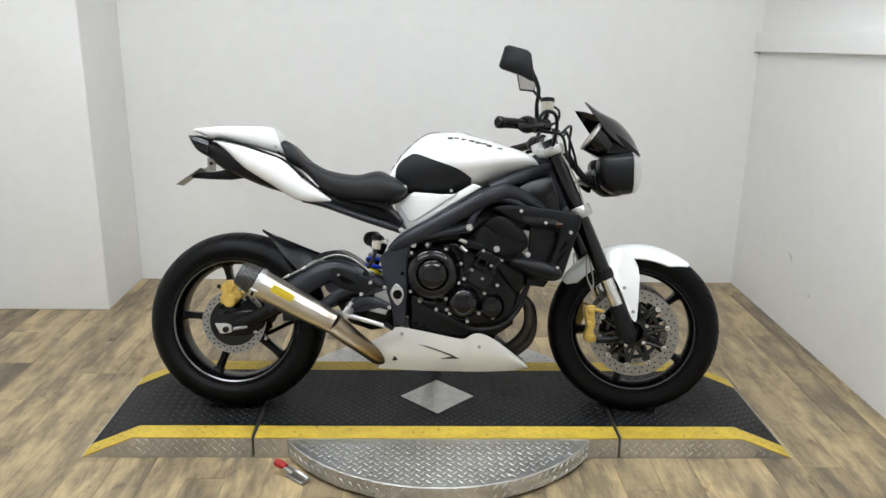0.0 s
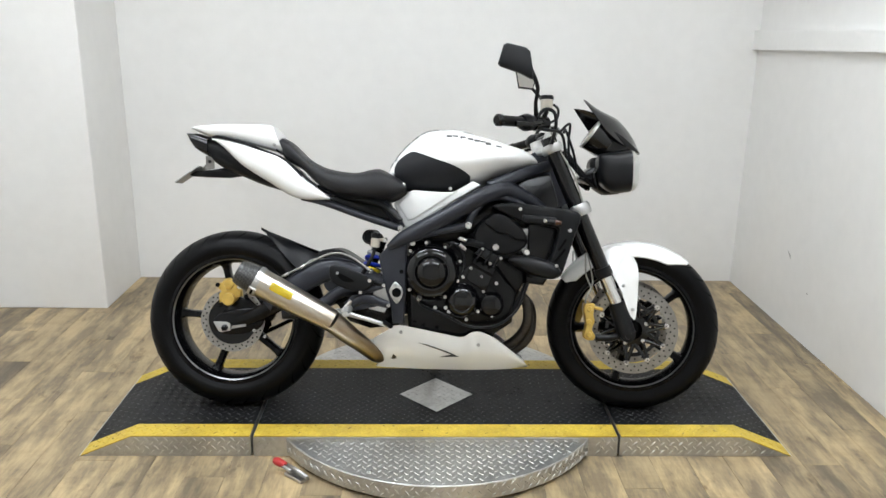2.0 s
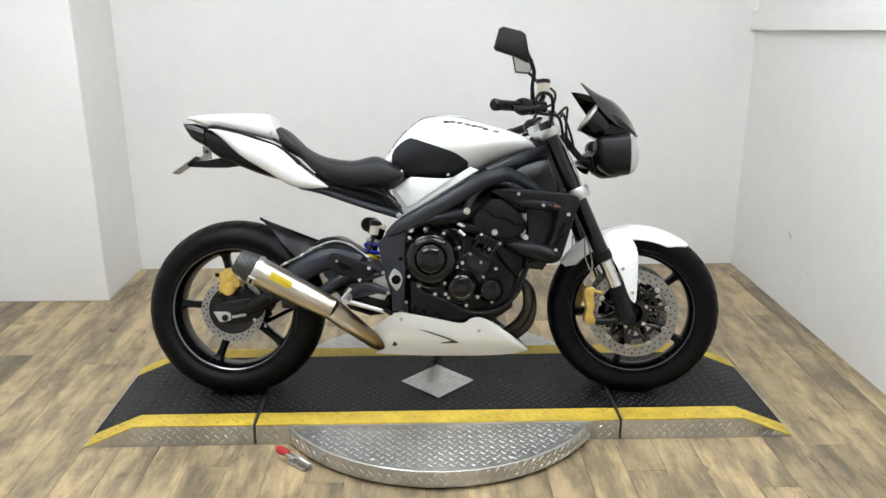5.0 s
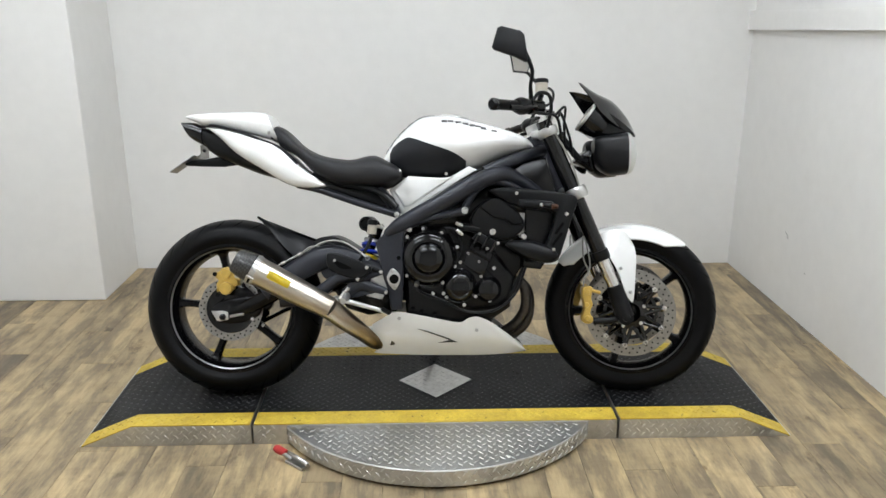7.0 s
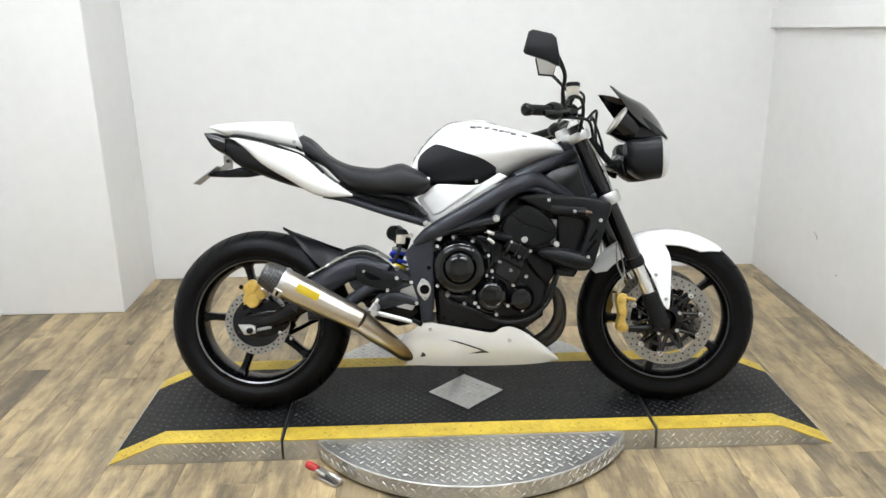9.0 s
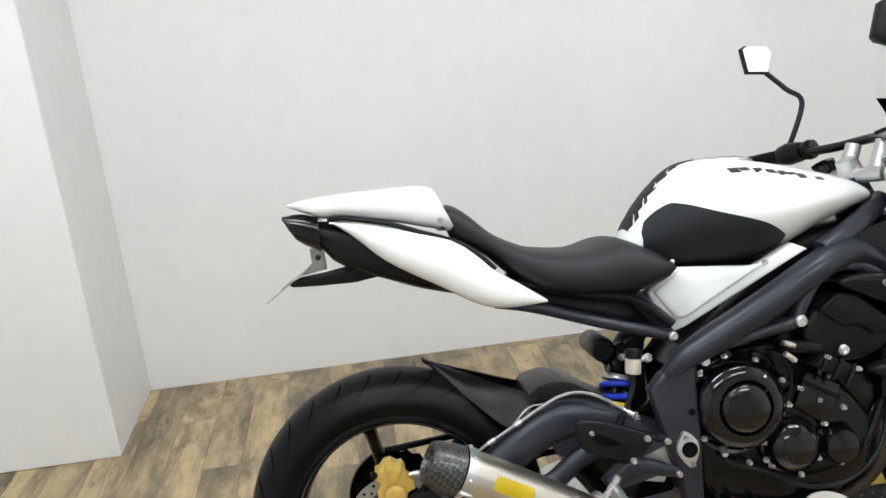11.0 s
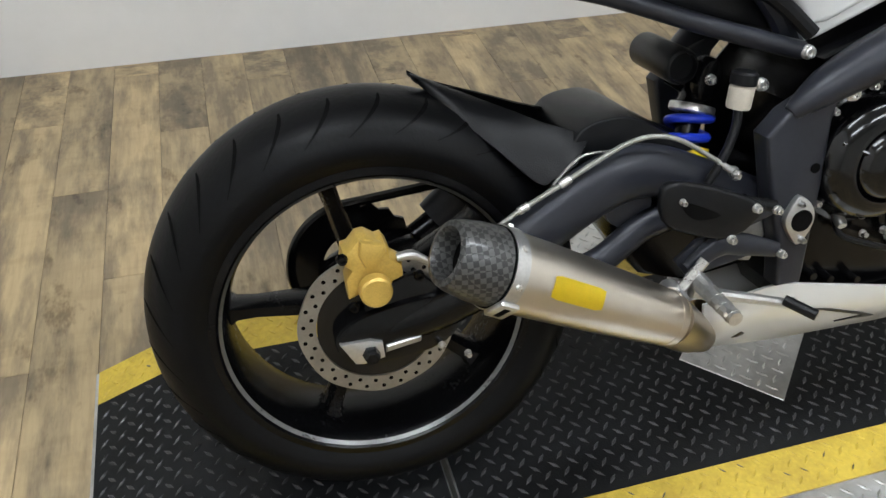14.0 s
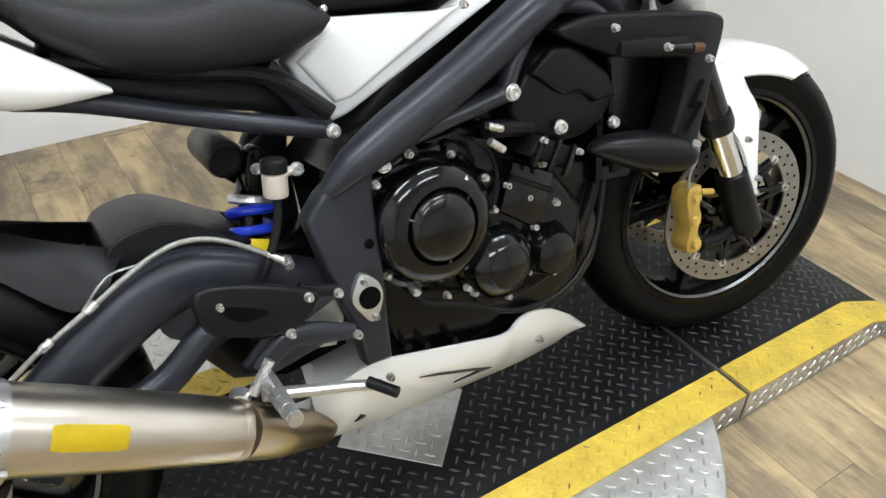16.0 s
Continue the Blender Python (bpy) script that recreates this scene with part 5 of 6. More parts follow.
part("hose_bracket", tube(line([(0.262, 0.497), (0.290, 0.523), (0.312, 0.532), (0.352, 0.529)], [-0.105, -0.102, -0.10, -0.095]), 0.0020, sides=8), DISC, bike, "thin metal hose bracket")
# linkage block, enlarged in black to paint the shade under the swingarm
part("linkage_shade_fill", prism([(0.372, 0.448), (0.420, 0.500), (0.600, 0.470), (0.600, 0.300), (0.500, 0.286), (0.425, 0.310), (0.380, 0.372)], -0.062, 0.124, 0.01, 2), CASE, bike, "black fill for the suspension linkage and the shade around it")
cal = part("rear_caliper", prism([(0.018 + 0.84 * (a - 0.018), 0.403 + 0.88 * (b - 0.403)) for a, b in [(-0.005, 0.465), (0.009, 0.467), (0.026, 0.456), (0.035, 0.458), (0.042, 0.447), (0.044, 0.429), (0.061, 0.418), (0.062, 0.396), (0.045, 0.39), (0.04, 0.378), (0.023, 0.366), (0.006, 0.365), (-0.012, 0.375), (-0.027, 0.369), (-0.029, 0.403), (-0.019, 0.417), (-0.032, 0.428), (-0.029, 0.448), (-0.019, 0.45)]], -0.107, 0.04, 0.005, 2), GOLD, bike, "gold rear brake caliper")
part("caliper_bridge", prism([(0.001, 0.458), (0.033, 0.449), (0.034, 0.439), (0.021, 0.419), (0.004, 0.42), (-0.003, 0.44)], -0.114, 0.02, 0.005, 2), GOLD, cal)
part("piston_housing", lathe([(0, -0.016), (0.019, -0.016), (0.0215, -0.013), (0.0225, 0.0), (0, 0.0)], at([(0.015, 0.388)][0], -0.109), sides=28), GOLD, cal)
bolts([(-0.024, 0.437), (-0.015, 0.366), (0.074, 0.398)], -0.111, cal, 0.0075, CASE)
part("bleed_nipple", tube(line([(0.046, 0.429), (0.066, 0.43), (0.087, 0.418)] , -0.112), [0.005, 0.007, 0.004], sides=10), ALU, cal)
part("caliper_bracket", prism([(0.001, 0.372), (0.076, 0.393), (0.137, 0.335), (0.076, 0.274), (-0.002, 0.283)], -0.094, 0.012, 0.004, 2), CASE, bike)
chain = []
for k in range(24):
    a = radians(90 + 180 * k / 23)
    chain.append((RU + 0.105 * math.cos(a), 0.097, RW + 0.105 * math.sin(a)))
chain += [(0.35, 0.097, 0.36), (0.6, 0.097, 0.36), (0.64, 0.097, 0.40), (0.6, 0.097, 0.44), (0.3, 0.097, 0.44)]
part("chain", tube(chain, 0.008, True, 8, 2), CASE, bike, "black drive chain")
part("stand_leg", tube([(0.66, 0.12, 0.24), (0.70, 0.2, 0.15), (0.74, 0.292, 0.080)], 0.012, sides=10), CASE, bike, "black side stand")
part("stand_foot", lathe([(0, 0), (0.03, 0), (0.03, 0.008), (0.012, 0.014), (0, 0.014)], (0.74, 0.292, 0.0702), (0, -0.2334, 0.9724), 16), CASE, bike)

# ---- foot controls ----
guard = part("heel_guard", prism([tuple(p) for p in spline([(0.373, 0.508), (0.402, 0.514), (0.462, 0.495), (0.515, 0.471), (0.523, 0.456), (0.48, 0.425), (0.413, 0.441), (0.378, 0.463)], True, 3)], -0.186, 0.014, 0.005, 3), PLASTIC, bike, "matt black heel guard")
part("guard_slot", prism([tuple(p) for p in spline([(0.402, 0.487), (0.425, 0.48), (0.457, 0.462), (0.425, 0.46), (0.406, 0.473)], True, 3)], -0.1868, 0.004), RECESS_SHADE, guard)
peg_hanger = part("peg_hanger", tube(line([(0.436, 0.372), (0.480, 0.402), (0.520, 0.396), (0.572, 0.380)], -0.158), [0.012, 0.018, 0.017, 0.011], sides=12, flat=0.6), FRAME, bike, "graphite footrest hanger")
part("hanger_arm", tube(line([(0.470, 0.420), (0.510, 0.432), (0.556, 0.448)], -0.160), [0.011, 0.010, 0.009], sides=10, flat=0.7), FRAME, peg_hanger)
part("hanger_arm", tube(line([(0.505, 0.464), (0.530, 0.456), (0.556, 0.449)], -0.162), [0.011, 0.009, 0.009], sides=10, flat=0.7), PLASTIC, peg_hanger)
part("hanger_web", prism([(0.418, 0.385), (0.448, 0.412), (0.500, 0.414), (0.524, 0.404), (0.560, 0.384), (0.520, 0.372), (0.470, 0.362), (0.440, 0.356)], -0.156, 0.008, 0.003, 2), FRAME, peg_hanger)
part("far_bracket", prism([(0.520, 0.432), (0.560, 0.440), (0.574, 0.388), (0.555, 0.350), (0.500, 0.362)], -0.130, 0.006, 0.002, 1), ALU, peg_hanger, "pale aluminium plate behind the hanger")
bolts([(0.508, 0.465), (0.477, 0.425), (0.554, 0.448), (0.571, 0.380)], [-0.187, -0.187, -0.170, -0.170], peg_hanger, 0.0062)
bolts([(0.400, 0.489)], -0.187, guard, 0.0045)
peg = part("foot_peg", tube(line([(0.438, 0.368), (0.438, 0.36)], [-0.17, -0.265]), [0.013, 0.010], sides=10), ALU, bike, "grooved aluminium foot peg")
for k in range(5):
    a, b = line([(0.438, 0.368), (0.438, 0.36)], [-0.17, -0.265])
    part("peg_ring", lathe([(0.008, -0.003), (0.0125 - 0.0004 * k, -0.003), (0.0125 - 0.0004 * k, 0.003), (0.008, 0.003)], a.lerp(b, 0.2 + 0.18 * k), tuple(b - a), 10, closed=True), ALU, peg)
part("brake_pedal", tube(line([(0.427, 0.355), (0.479, 0.342), (0.54, 0.326), (0.579, 0.315)], [-0.185, -0.19, -0.195, -0.2]), [0.009, 0.008, 0.007, 0.008], sides=10), ALU, bike, "aluminium brake pedal")
part("pedal_tip", tube(line([(0.562, 0.326), (0.585, 0.319)], [-0.2, -0.235]), 0.008, sides=10), PLASTIC, bike)
part("linkage", tube(line([(0.446, 0.396), (0.427, 0.372), (0.416, 0.358)], -0.18), 0.007, sides=8), BOLT, bike)
part("linkage_joint", lathe([(0, -0.02), (0.012, -0.018), (0.014, 0), (0, 0.004)], at([(0.403, 0.356)][0], -0.17), (0.4, 1, 0), 14), ALU, bike)

# ---- exhaust ----
STRAP, NECK = at((0.144, 0.460), -0.226), at((0.380, 0.333), -0.199)
d0 = (NECK - STRAP).normalized()
CAP = STRAP - d0 * 0.068
can = part("silencer", tube([STRAP, STRAP.lerp(NECK, 0.25), STRAP.lerp(NECK, 0.5), STRAP.lerp(NECK, 0.75), NECK], [0.0480, 0.0468, 0.0445, 0.0415, 0.0375], sides=40, steps=3), STEEL, bike, "brushed steel silencer with a carbon end")
part("neck_ring", lathe([(0.030, -0.003), (0.0382, -0.003), (0.0384, 0.003), (0.0378, 0.008), (0.030, 0.008)], NECK, tuple(d0), 40, closed=True), STEEL, can, "welded seam ring")
part("link_pipe", tube([NECK + d0 * 0.004] + line([(0.434, 0.283), (0.482, 0.237), (0.532, 0.190), (0.560, 0.205)], [-0.165, -0.12, -0.07, -0.02]), [0.0370, 0.0335, 0.0290, 0.0235, 0.0185], sides=32, steps=6), STEEL, can, "heat-tinted link pipe")
part("end_cap", lathe([(0.026, 0.030), (0.028, -0.002), (0.031, -0.006), (0.038, -0.004), (0.0415, 0.006), (0.0455, 0.030), (0.0478, 0.062), (0.0478, 0.069), (0.03, 0.069)], CAP, tuple(d0), 48, closed=True), CARBON, can, "carbon-fibre end cap")
part("outlet", lathe([(0, 0.022), (0.027, 0.022), (0.027, 0.028), (0, 0.028)], CAP, tuple(d0), 24), RECESS_SHADE, can)
part("strap", lathe([(0.0470, -0.010), (0.0500, -0.010), (0.0500, 0.008), (0.0470, 0.008)], STRAP, tuple(d0), 48, closed=True), ALU, can)
# dark raised ring paints the shade along the strap's edge
part("strap_shade_ring", lathe([(0.0470, -0.0125), (0.0486, -0.0125), (0.0486, -0.010), (0.0470, -0.010)], STRAP, tuple(d0), 48, closed=True), RECESS_SHADE, can)
clasp_out = (Vector((0, -0.62, -0.55)) - d0 * Vector((0, -0.62, -0.55)).dot(d0)).normalized()
clasp_q = Matrix((d0, d0.cross(clasp_out), clasp_out)).transposed().to_4x4()
bm = box(-0.013, 0.013, -0.017, 0.017, -0.002, 0.005, 0.002, 2)
bmesh.ops.transform(bm, matrix=Matrix.Translation(STRAP + clasp_out * 0.0495) @ clasp_q, verts=bm.verts)
part("strap_clasp", bm, ALU, can, "bare steel strap clasp")
bm = box(-0.004, 0.004, -0.011, 0.011, 0.004, 0.0056)
bmesh.ops.transform(bm, matrix=Matrix.Translation(STRAP + clasp_out * 0.0495) @ clasp_q, verts=bm.verts)
part("clasp_slot", bm, RECESS_SHADE, can)
for k in range(7):
    a = 2 * math.pi * k / 7 + 0.3
    q = Vector((0, 0, 1)).rotation_difference(d0).to_matrix()
    radial = q @ Vector((math.cos(a), math.sin(a), 0))
    part("rivet", lathe([(0.0042, -0.001), (0.0034, 0.003), (0, 0.0038)], STRAP - d0 * 0.001 + radial * 0.050, tuple(radial), 10), BOLT, can)
bm = bmesh.new()
q = Vector((0, 0, 1)).rotation_difference(d0).to_matrix()
up = (Vector((0, -1, 0)) * 0.93 + Vector((0, 0, 1)) * 0.36)
up = (up - d0 * up.dot(d0)).normalized()
sd = d0.cross(up)
rows_ = []
for i in range(9):
    along = 0.046 + 0.078 * i / 8
    rr = 0.0478 - 0.0017 * i / 8
    rows_.append([bm.verts.new(STRAP + d0 * along + (up * math.cos(a) + sd * math.sin(a)) * rr) for a in [radians(-17 + 34 * j / 8) * (0.85 if i in (0, 8) else 1.0) for j in range(9)]])
for p, r_ in zip(rows_, rows_[1:]):
    for j in range(8):
        bm.faces.new((p[j], p[j + 1], r_[j + 1], r_[j]))
bmesh.ops.solidify(bm, geom=list(bm.faces), thickness=0.0008)
part("sticker", bm, DECAL, can, "plain yellow sticker")

# ---- fork, front brake, fender ----
FORK = [(1.117, 0.931), (1.222, 0.713), (1.308, 0.497), (1.356, 0.388), (1.391, 0.288)]
for s in (-1, 1):
    v = s * 0.122
    a, b, c, d, e = [at(p, v) for p in FORK]
    dirn = (e - a).normalized()
    leg = part("fork_tube", tube([a - dirn * 0.03, c], 0.0265, sides=24), GLOSS, bike, "black upside-down fork leg")
    part("fork_seal", lathe([(0.02, -0.025), (0.030, -0.022), (0.031, 0.0), (0.028, 0.012), (0.021, 0.014)], c, tuple(dirn), 24), PLASTIC, leg)
    part("slider", tube([c, d + dirn * 0.02], 0.0215, sides=24), CHROME, leg, "chrome fork slider")
    part("fork_foot", tube([d - dirn * 0.01, d + (e - d) * 0.5, e], [0.027, 0.030, 0.032], sides=18), PLASTIC, leg, "dark grey fork foot")
    part("axle_boss", lathe([(0, -0.03), (0.012, -0.03), (0.014, -0.022), (0.026, -0.02), (0.028, 0.02), (0, 0.02)] if s < 0 else [(0, 0.03), (0.012, 0.03), (0.026, 0.02), (0.028, -0.02), (0, -0.02)], e, (0, 1, 0), 20), PLASTIC, leg)
    bm = prism([(1.262 + 0.8 * (p[0] - 1.262), p[1]) for p in spline([(1.246, 0.391), (1.281, 0.392), (1.282, 0.374), (1.279, 0.352), (1.285, 0.33), (1.274, 0.302), (1.289, 0.28), (1.278, 0.265), (1.248, 0.267), (1.239, 0.284), (1.249, 0.315), (1.245, 0.342), (1.239, 0.368)], True, 3)], -0.122, 0.038, 0.004, 2)
    fc = part("front_caliper", bm if s < 0 else mirrored(bm), GOLD, bike, "gold front brake caliper")
    bm = tube(line([(1.306, 0.372), (1.277, 0.379)], -0.12), 0.006, sides=8)
    part("caliper_pin", bm if s < 0 else mirrored(bm), GOLD, fc)
    for q in [(1.26, 0.374), (1.258, 0.33), (1.26, 0.285)]:
        bm = lathe([(0, -0.006), (0.008, -0.005), (0.010, 0.0), (0, 0.0)], at(q, -0.126), sides=16)
        part("piston_cap", bm if s < 0 else mirrored(bm), GOLD, fc)
    bm = tube(line([(1.283, 0.274), (1.337, 0.274), (1.388, 0.29)], -0.115), 0.012, sides=10)
    part("caliper_lug", bm if s < 0 else mirrored(bm), PLASTIC, leg)
    bm = tube(line([(1.246, 0.393), (1.251, 0.422), (1.265, 0.443), (1.247, 0.491), (1.244, 0.547), (1.246, 0.565), (1.255, 0.545), (1.27, 0.472), (1.262, 0.434)], -0.12), 0.0028, sides=8)
    part("brake_line", bm if s < 0 else mirrored(bm), BRAID, fc, "braided front brake line")
top_c, low_c = [(1.121, 0.922)][0], [(1.222, 0.715)][0]
fd = Vector((FORK[4][0] - FORK[0][0], 0, FORK[4][1] - FORK[0][1])).normalized()
for nm, c, t in (("upper_yoke", top_c, 0.015), ("lower_yoke", low_c, 0.02)):
    bm = bmesh.new()
    for s in (-1, 1):
        lathe([(0.02, -t), (0.034, -t), (0.037, -t * 0.5), (0.037, t * 0.5), (0.034, t), (0.02, t)], at(c, s * 0.122), tuple(fd), 28, closed=True, bm=bm)
    tube([at(c, -0.08) - Vector((0.012, 0, 0)), at(c, 0) - Vector((0.035, 0, 0)), at(c, 0.08) - Vector((0.012, 0, 0))], t * 1.1, sides=12, bm=bm)
    part(nm, bm, ALU, bike, "cast aluminium fork yoke")
part("headstock", tube([at(top_c, 0) - Vector((0.04, 0, 0.0)), at(low_c, 0) - Vector((0.04, 0, 0))], 0.032, sides=18), FRAME, bike)
fen_c = Vector((0, 0, 0))
bm = bmesh.new()
rings, arcs = [], 30
for i in range(arcs + 1):
    ang = radians(52 + (146 - 52) * i / arcs)
    tip = min(1.0, i / 5, (arcs - i) / 4 + 0.25)
    ring = []
    for sgn in (0, 1):
        for j in range(13):
            x = (j / 12 * 2 - 1)
            hw = 0.078 * (0.45 + 0.55 * min(1.0, tip + 0.1))
            rr = 0.307 - 0.045 * abs(x) ** 3.0 * min(1.0, tip + 0.25) - sgn * 0.004
            ring.append(bm.verts.new(fen_c + Vector((rr * math.cos(ang), hw * math.copysign(abs(x) ** 0.75, x) * (1 - sgn * 0.04), rr * math.sin(ang)))))
    rings.append(ring)
for p, q2 in zip(rings, rings[1:]):
    for j in range(12):
        bm.faces.new((p[j], p[j + 1], q2[j + 1], q2[j]))
        bm.faces.new((p[13 + j], q2[13 + j], q2[14 + j], p[14 + j]))
    bm.faces.new((p[0], q2[0], q2[13], p[13]))
    bm.faces.new((p[12], p[25], q2[25], q2[12]))
for r_ in (rings[0], rings[-1]):
    for j in range(12):
        bm.faces.new((r_[j], r_[13 + j], r_[14 + j], r_[j + 1]))
bmesh.ops.transform(bm, matrix=STEER, verts=bm.verts)
fender = part("front_fender", bm, WHITE, bike, "gloss white front fender")
for s in (-1, 1):
    bm = panel(line([(1.303, 0.558), (1.323, 0.578), (1.357, 0.589), (1.398, 0.58), (1.43, 0.531)], [-0.088, -0.09, -0.092, -0.092, -0.09]), line([(1.372, 0.430), (1.384, 0.388), (1.405, 0.347), (1.420, 0.350), (1.430, 0.464)], [-0.135, -0.134, -0.130, -0.126, -0.115]), 0.010, 0.005, 20, 8)
    part("fender_stay", bm if s < 0 else mirrored(bm), WHITE, fender, "white fender side stay")
bolts([(1.372, 0.457), (1.406, 0.375)], [-0.138, -0.136], fender, 0.0058, ZINC)

# ---- cockpit ----
BAR = line([(0.917, 0.978)], -0.385) + line([(1.022, 0.99)], -0.26) + line([(1.093, 0.991)], -0.13) + line([(1.156, 1.002)], 0.0)
full = BAR + [Vector((p.x - 0.30 * p.y, -p.y, p.z)) for p in reversed(BAR[:-1])]
bar = part("handlebar", tube(full, 0.011, sides=14), CASE, bike, "black handlebar")
for s in (-1, 1):
    g0, g1 = (BAR[0], BAR[1]) if s < 0 else (full[-1], full[-2])
    gd = (g1 - g0).normalized()
    part("grip", tube([g0 + gd * 0.01, g0 + gd * 0.12], 0.0165, sides=20), RUBBER, bar, "black rubber grip")
    part("bar_end", lathe([(0, -0.012), (0.012, -0.012), (0.019, -0.004), (0.019, 0.010), (0.012, 0.014), (0, 0.014)], g0, tuple(gd), 20), CASE, bar)
    part("switch_box", tube([g0 + gd * 0.125, g0 + gd * 0.15, g0 + gd * 0.185], [0.022, 0.029, 0.024], sides=14), PLASTIC, bar)
    part("bar_clamp", lathe([(0.008, -0.012), (0.023, -0.012), (0.026, 0), (0.023, 0.012), (0.008, 0.012)], g0 + gd * 0.205, tuple(gd), 18, closed=True), CASE, bar)
    lv = [g0 + gd * 0.19 + Vector((0.03, 0, 0)), g0 + gd * 0.14 + Vector((0.055, 0, -0.002)), g0 + gd * 0.06 + Vector((0.06, 0, -0.008)), g0 + gd * 0.005 + Vector((0.05, 0, -0.01))]
    part("lever", tube(lv, [0.009, 0.008, 0.007, 0.008], sides=10, flat=0.6), CASE, bar)
mc = BAR[1].lerp(BAR[2], 0.25)
part("master_cylinder", tube([mc + Vector((0.0, -0.02, 0.0)), mc + Vector((0.045, 0.02, 0.005))], 0.024, sides=12), CASE, bar)
part("start_switch", box(-0.006, 0.006, -0.006, 0.0, -0.005, 0.005, 0.002), RED_GRIP, bar, "red switch rocker").matrix_basis = Matrix.Translation(mc + Vector((0.012, -0.036, -0.006)))
part("cable_elbow", tube([mc + Vector((0.01, -0.02, 0.012)), mc + Vector((0.035, -0.015, 0.045)), mc + Vector((0.07, 0.0, 0.04)), mc + Vector((0.08, 0.02, 0.0)), mc + Vector((0.07, 0.04, -0.06))], 0.006, sides=10), PLASTIC, bar, "black cable elbow")
part("cable_elbow", tube([mc + Vector((0.0, -0.02, -0.012)), mc + Vector((0.05, -0.01, -0.02)), mc + Vector((0.10, 0.02, -0.03)), mc + Vector((0.12, 0.05, -0.10))], 0.005, sides=10), PLASTIC, bar, "black cable elbow")
pot = part("brake_fluid_pot", lathe([(0, -0.02), (0.017, -0.02), (0.02, -0.015), (0.021, 0.016), (0, 0.016)], at([(1.089, 1.058)][0], -0.2), (0, 0, 1), 22), TANKLET, bike, "milky brake fluid pot with a black lid")
part("lid", lathe([(0, 0.016), (0.023, 0.016), (0.023, 0.027), (0.02, 0.030), (0, 0.030)], at([(1.089, 1.058)][0], -0.2), (0, 0, 1), 22), PLASTIC, pot)
part("pot_stem", tube(line([(1.092, 1.045), (1.077, 1.016)], -0.2), 0.006, sides=8), CASE, bar)
MIR = [(0.932, 1.220), (0.945, 1.226), (1.003, 1.212), (1.016, 1.200), (1.024, 1.150), (1.026, 1.114), (1.016, 1.116), (0.985, 1.132), (0.922, 1.153), (0.915, 1.162)]
mir = part("mirror", prism(MIR, -0.345, 0.022, 0.007, 3), PLASTIC, bar, "black bar mirror")
part("mirror_stem", tube(line([(1.016, 1.151), (1.042, 1.093), (1.04, 1.049), (1.046, 1.014)], [-0.335, -0.325, -0.30, -0.27]), [0.008, 0.0065, 0.006, 0.008], sides=10), PLASTIC, bar)
ml = [(1.036, 1.280), (1.050, 1.288), (1.105, 1.284), (1.122, 1.262), (1.106, 1.208), (1.048, 1.214)]
part("mirror", prism(ml, 0.32, 0.02, 0.006, 2), PLASTIC, bar, "black bar mirror")
cen = (sum(p[0] for p in ml) / 6, sum(p[1] for p in ml) / 6)
part("mirror_glass", prism([(cen[0] + (p[0] - cen[0]) * 0.9, cen[1] + (p[1] - cen[1]) * 0.9) for p in ml], 0.3175, 0.002), MIRROR, bar, "mirror glass")
part("mirror_stem", tube(line([(1.104, 1.213), (1.145, 1.162), (1.160, 1.117)], [0.33, 0.31, 0.27]) + [full[-2]], 0.0065, sides=10), PLASTIC, bar)
for q in ([(1.119, 1.065), (1.14, 1.056), (1.137, 1.026), (1.094, 1.007)], [(1.144, 0.978), (1.181, 1.008), (1.181, 0.95), (1.19, 0.863)], [(1.154, 0.972), (1.168, 0.985), (1.201, 0.904), (1.215, 0.844)]):
    part("cable", tube(line(q, [-0.16, -0.12, -0.1, -0.08]), 0.0045, sides=8), PLASTIC, bike, "black control cable")
part("brake_line", tube(line([(1.103, 1.004), (1.133, 0.933), (1.19, 0.84), (1.216, 0.773), (1.245, 0.668), (1.25, 0.571)], [-0.15, -0.14, -0.14, -0.14, -0.135, -0.12]), 0.0032, sides=8), BRAID, bike, "braided brake line")
part("ignition_lock", lathe([(0, 0.03), (0.022, 0.03), (0.025, 0.0), (0, 0)], at(top_c, 0) - Vector((0.03, 0, -0.01)), tuple(-fd), 18), ALU, bike)
for s in (-1, 1):
    part("riser", tube([at(top_c, s * 0.05) - Vector((0.01, 0, 0)), at([(1.137, 0.992)][0], s * 0.05)], 0.017, sides=14), ALU, bike)

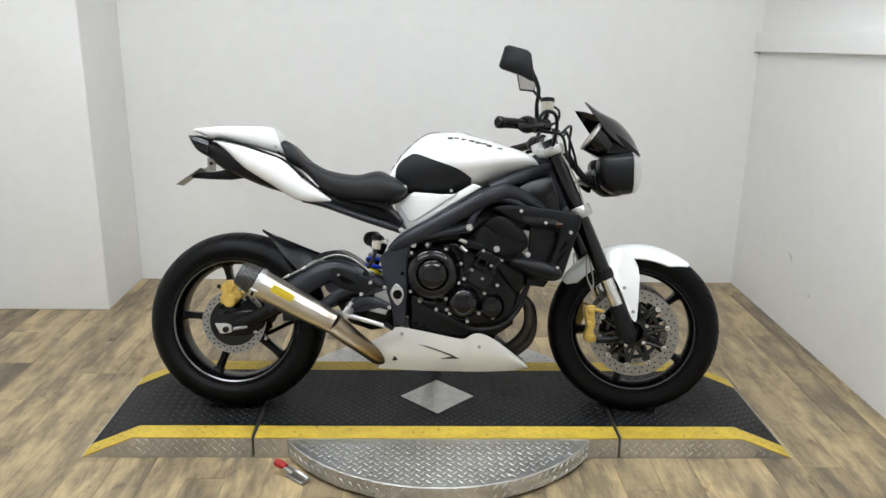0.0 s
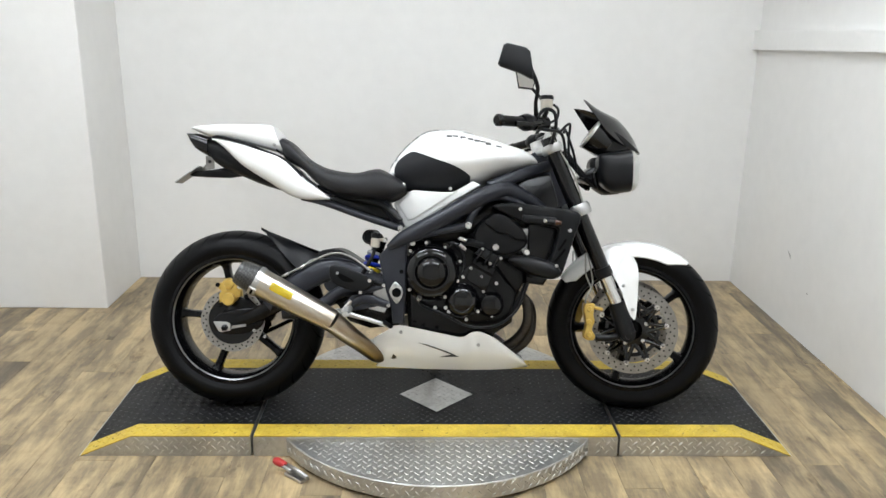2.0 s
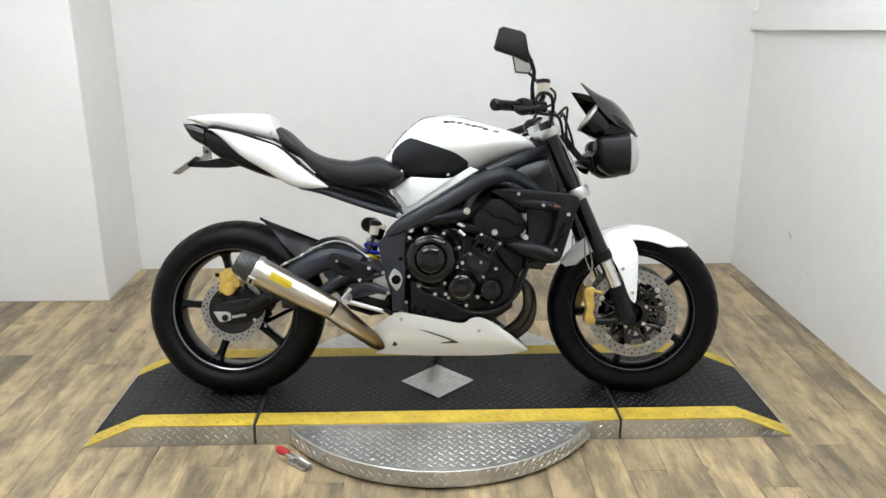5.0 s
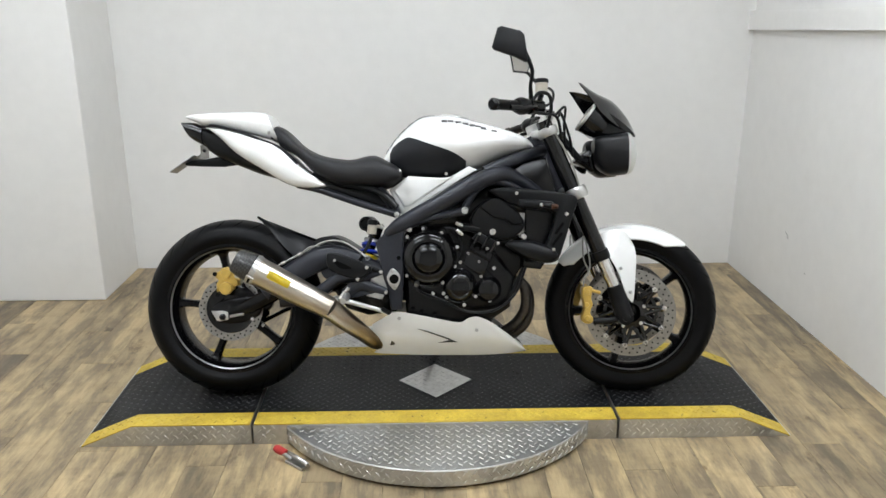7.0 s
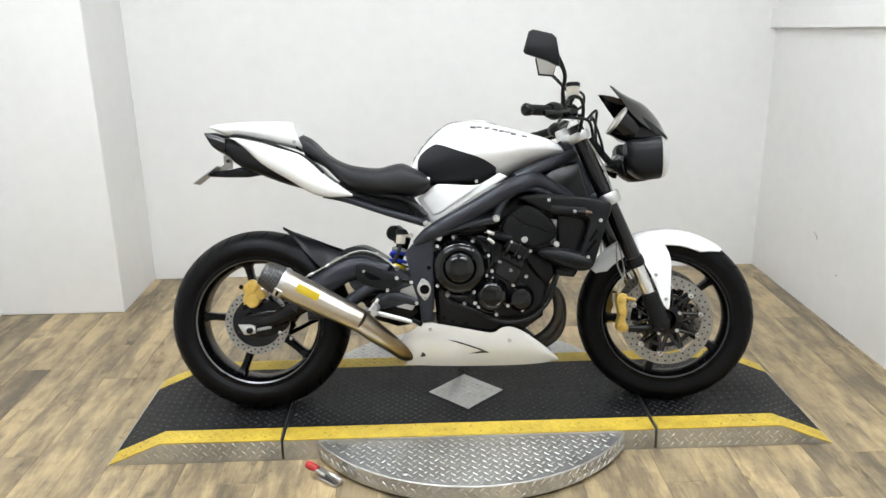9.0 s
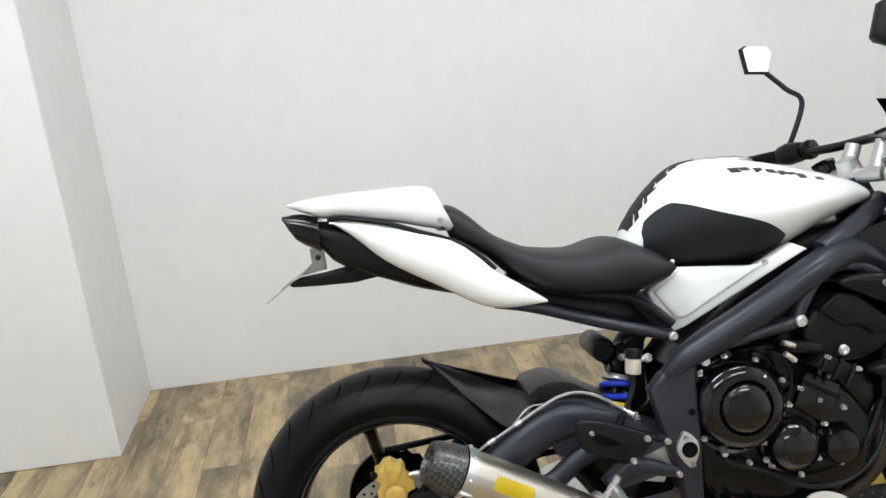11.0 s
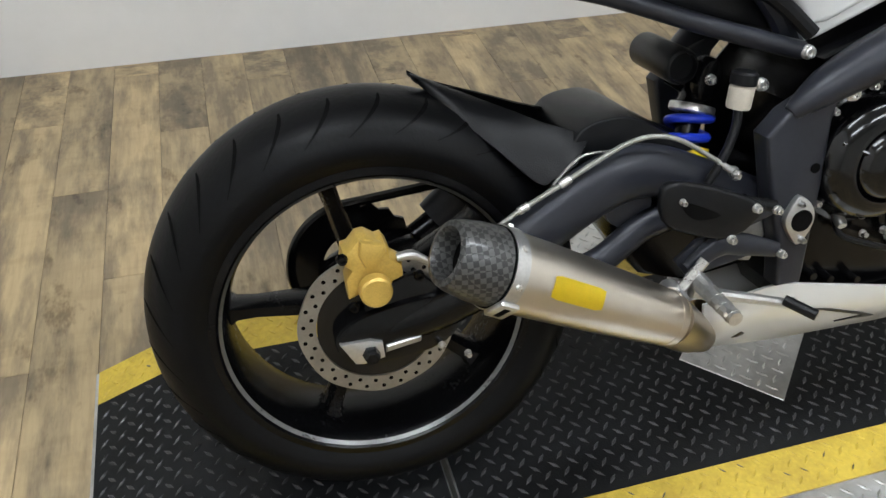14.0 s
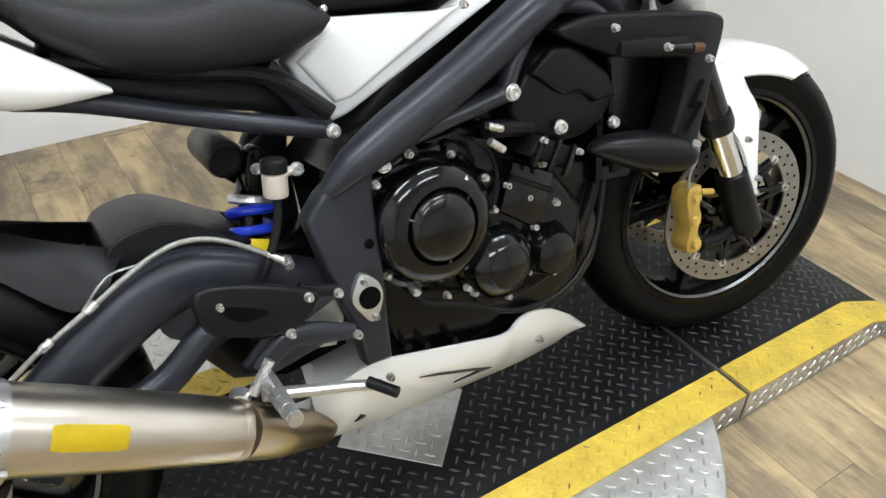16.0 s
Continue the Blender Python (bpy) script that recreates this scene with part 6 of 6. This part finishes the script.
# ---- headlights, clock, screen ----
LAMP_TOP, LAMP_LOW = [(1.285, 0.895), (1.296, 0.911), (1.330, 0.914), (1.352, 0.917), (1.397, 0.924)], [(1.285, 0.857), (1.299, 0.806), (1.325, 0.785), (1.346, 0.776), (1.398, 0.780)]
LENS_TOP, LENS_LOW = [(1.393, 0.925), (1.405, 0.924), (1.418, 0.910), (1.430, 0.882), (1.437, 0.858)], [(1.394, 0.780), (1.408, 0.782), (1.423, 0.796), (1.432, 0.826), (1.437, 0.852)]
lamp_w = LAMP_TOP[0][0]
for s in (-1, 1):
    lamp_ob = part("headlight", formed(shape(LAMP_TOP, LAMP_LOW, [(lamp_w, 0.03), (lamp_w + 0.03, 0.052), (lamp_w + 0.12, 0.062)]), LAMP_TOP[0][0] + 0.001, LAMP_TOP[-1][0], 14, 3.4, s * 0.078), PLASTIC, bike, "black headlight shell")
    part("reflector", formed(shape([(u, w - 0.004) for u, w in LENS_TOP], [(u, w + 0.004) for u, w in LENS_LOW], [(LENS_TOP[0][0], 0.058), (LENS_TOP[-1][0], 0.03)]), LENS_TOP[0][0], LENS_TOP[2][0], 5, 2.8, s * 0.078), REFLECTOR, lamp_ob, "chrome reflector")
    part("lens", formed(shape(LENS_TOP, LENS_LOW, [(LENS_TOP[0][0], 0.063), (LENS_TOP[2][0], 0.055), (LENS_TOP[-1][0], 0.012)]), LENS_TOP[0][0] + 0.002, LENS_TOP[-1][0] - 0.001, 12, 2.8, s * 0.078), LENS, lamp_ob, "clear domed lens")
    part("lamp_bracket", tube(line([(1.247, 0.825), (1.286, 0.797), (1.279, 0.845), (1.315, 0.866)], s * 0.07), 0.008, sides=8), CASE, bike)
part("lamp_mount", prism([(1.223, 0.826), (1.269, 0.867), (1.329, 0.867), (1.327, 0.816), (1.27, 0.807)], -0.06, 0.12, 0.008, 2), CASE, bike)
gd2 = Vector((-0.75, 0, 0.55)).normalized()
gc = at((1.274, 0.972), -0.062)
part("nose_fairing", prism([tuple(p) for p in spline([(1.278, 0.955), (1.300, 0.990), (1.345, 0.992), (1.395, 0.955), (1.430, 0.918), (1.390, 0.921), (1.340, 0.916), (1.300, 0.925)], True, 3)], -0.085, 0.17, 0.012, 3), GLOSS, bike, "black fairing below the flyscreen")
clock = part("instrument", lathe([(0, -0.06), (0.038, -0.06), (0.050, -0.02), (0.054, 0.012), (0.050, 0.018), (0.047, 0.014), (0, 0.013)], gc, tuple(gd2), 32), GLOSS, bike, "round black instrument pod")
part("bezel", lathe([(0.049, 0.010), (0.0555, 0.010), (0.0555, 0.018), (0.049, 0.020)], gc, tuple(gd2), 32, closed=True), ALU, clock)
part("dial", lathe([(0, 0.0155), (0.048, 0.0155), (0.048, 0.0135), (0, 0.0135)], gc, tuple(gd2), 28), TANKLET, clock, "pale dial face")
sc_side = line([(1.233, 1.096), (1.277, 1.035), (1.311, 0.99), (1.364, 0.948), (1.429, 0.916)], [-0.095, -0.105, -0.105, -0.095, -0.06])
sc_mid = line([(1.299, 1.061), (1.363, 1.05), (1.417, 0.994), (1.446, 0.942), (1.454, 0.92)], 0.0)
for s in (-1, 1):
    sd_ = [Vector((p.x, s * abs(p.y), p.z)) for p in sc_side]
    part("flyscreen" if s < 0 else "flyscreen_half", panel(sc_mid, sd_, 0.008, 0.003, 20, 10, (0.5, s * 0.6, 0.6)), GLOSS, bike, "glossy black flyscreen")
part("wiring", tube(line([(1.175, 0.926), (1.216, 0.868), (1.256, 0.831), (1.303, 0.843)], -0.05), 0.012, sides=10), PLASTIC, bike)

# ---- floor boards ----
W, LEN = 0.128, 0.914
pm = mesh_of("board", finish(box(0.0004, W - 0.0004, 0.0004, LEN - 0.0004, -0.003, 0.0, 0.0008)), PLANK)
k = 0
x = X_L
while x < X_R - 0.01:
    y = Y_F - (k * 0.37 % 1.0) * LEN
    while y < Y_B:
        wide, y0, y1 = min(W, X_R - x), max(y, Y_F), min(y + LEN, Y_B)
        if y1 - y0 > 0.02:
            ob = new("plank", pm)
            ob.parent = floor
            ob.matrix_basis = Matrix.Translation((x, y0, 0)) @ Matrix.Diagonal((wide / W, (y1 - y0) / LEN, 1, 1))
        y += LEN
    x += W
    k += 1
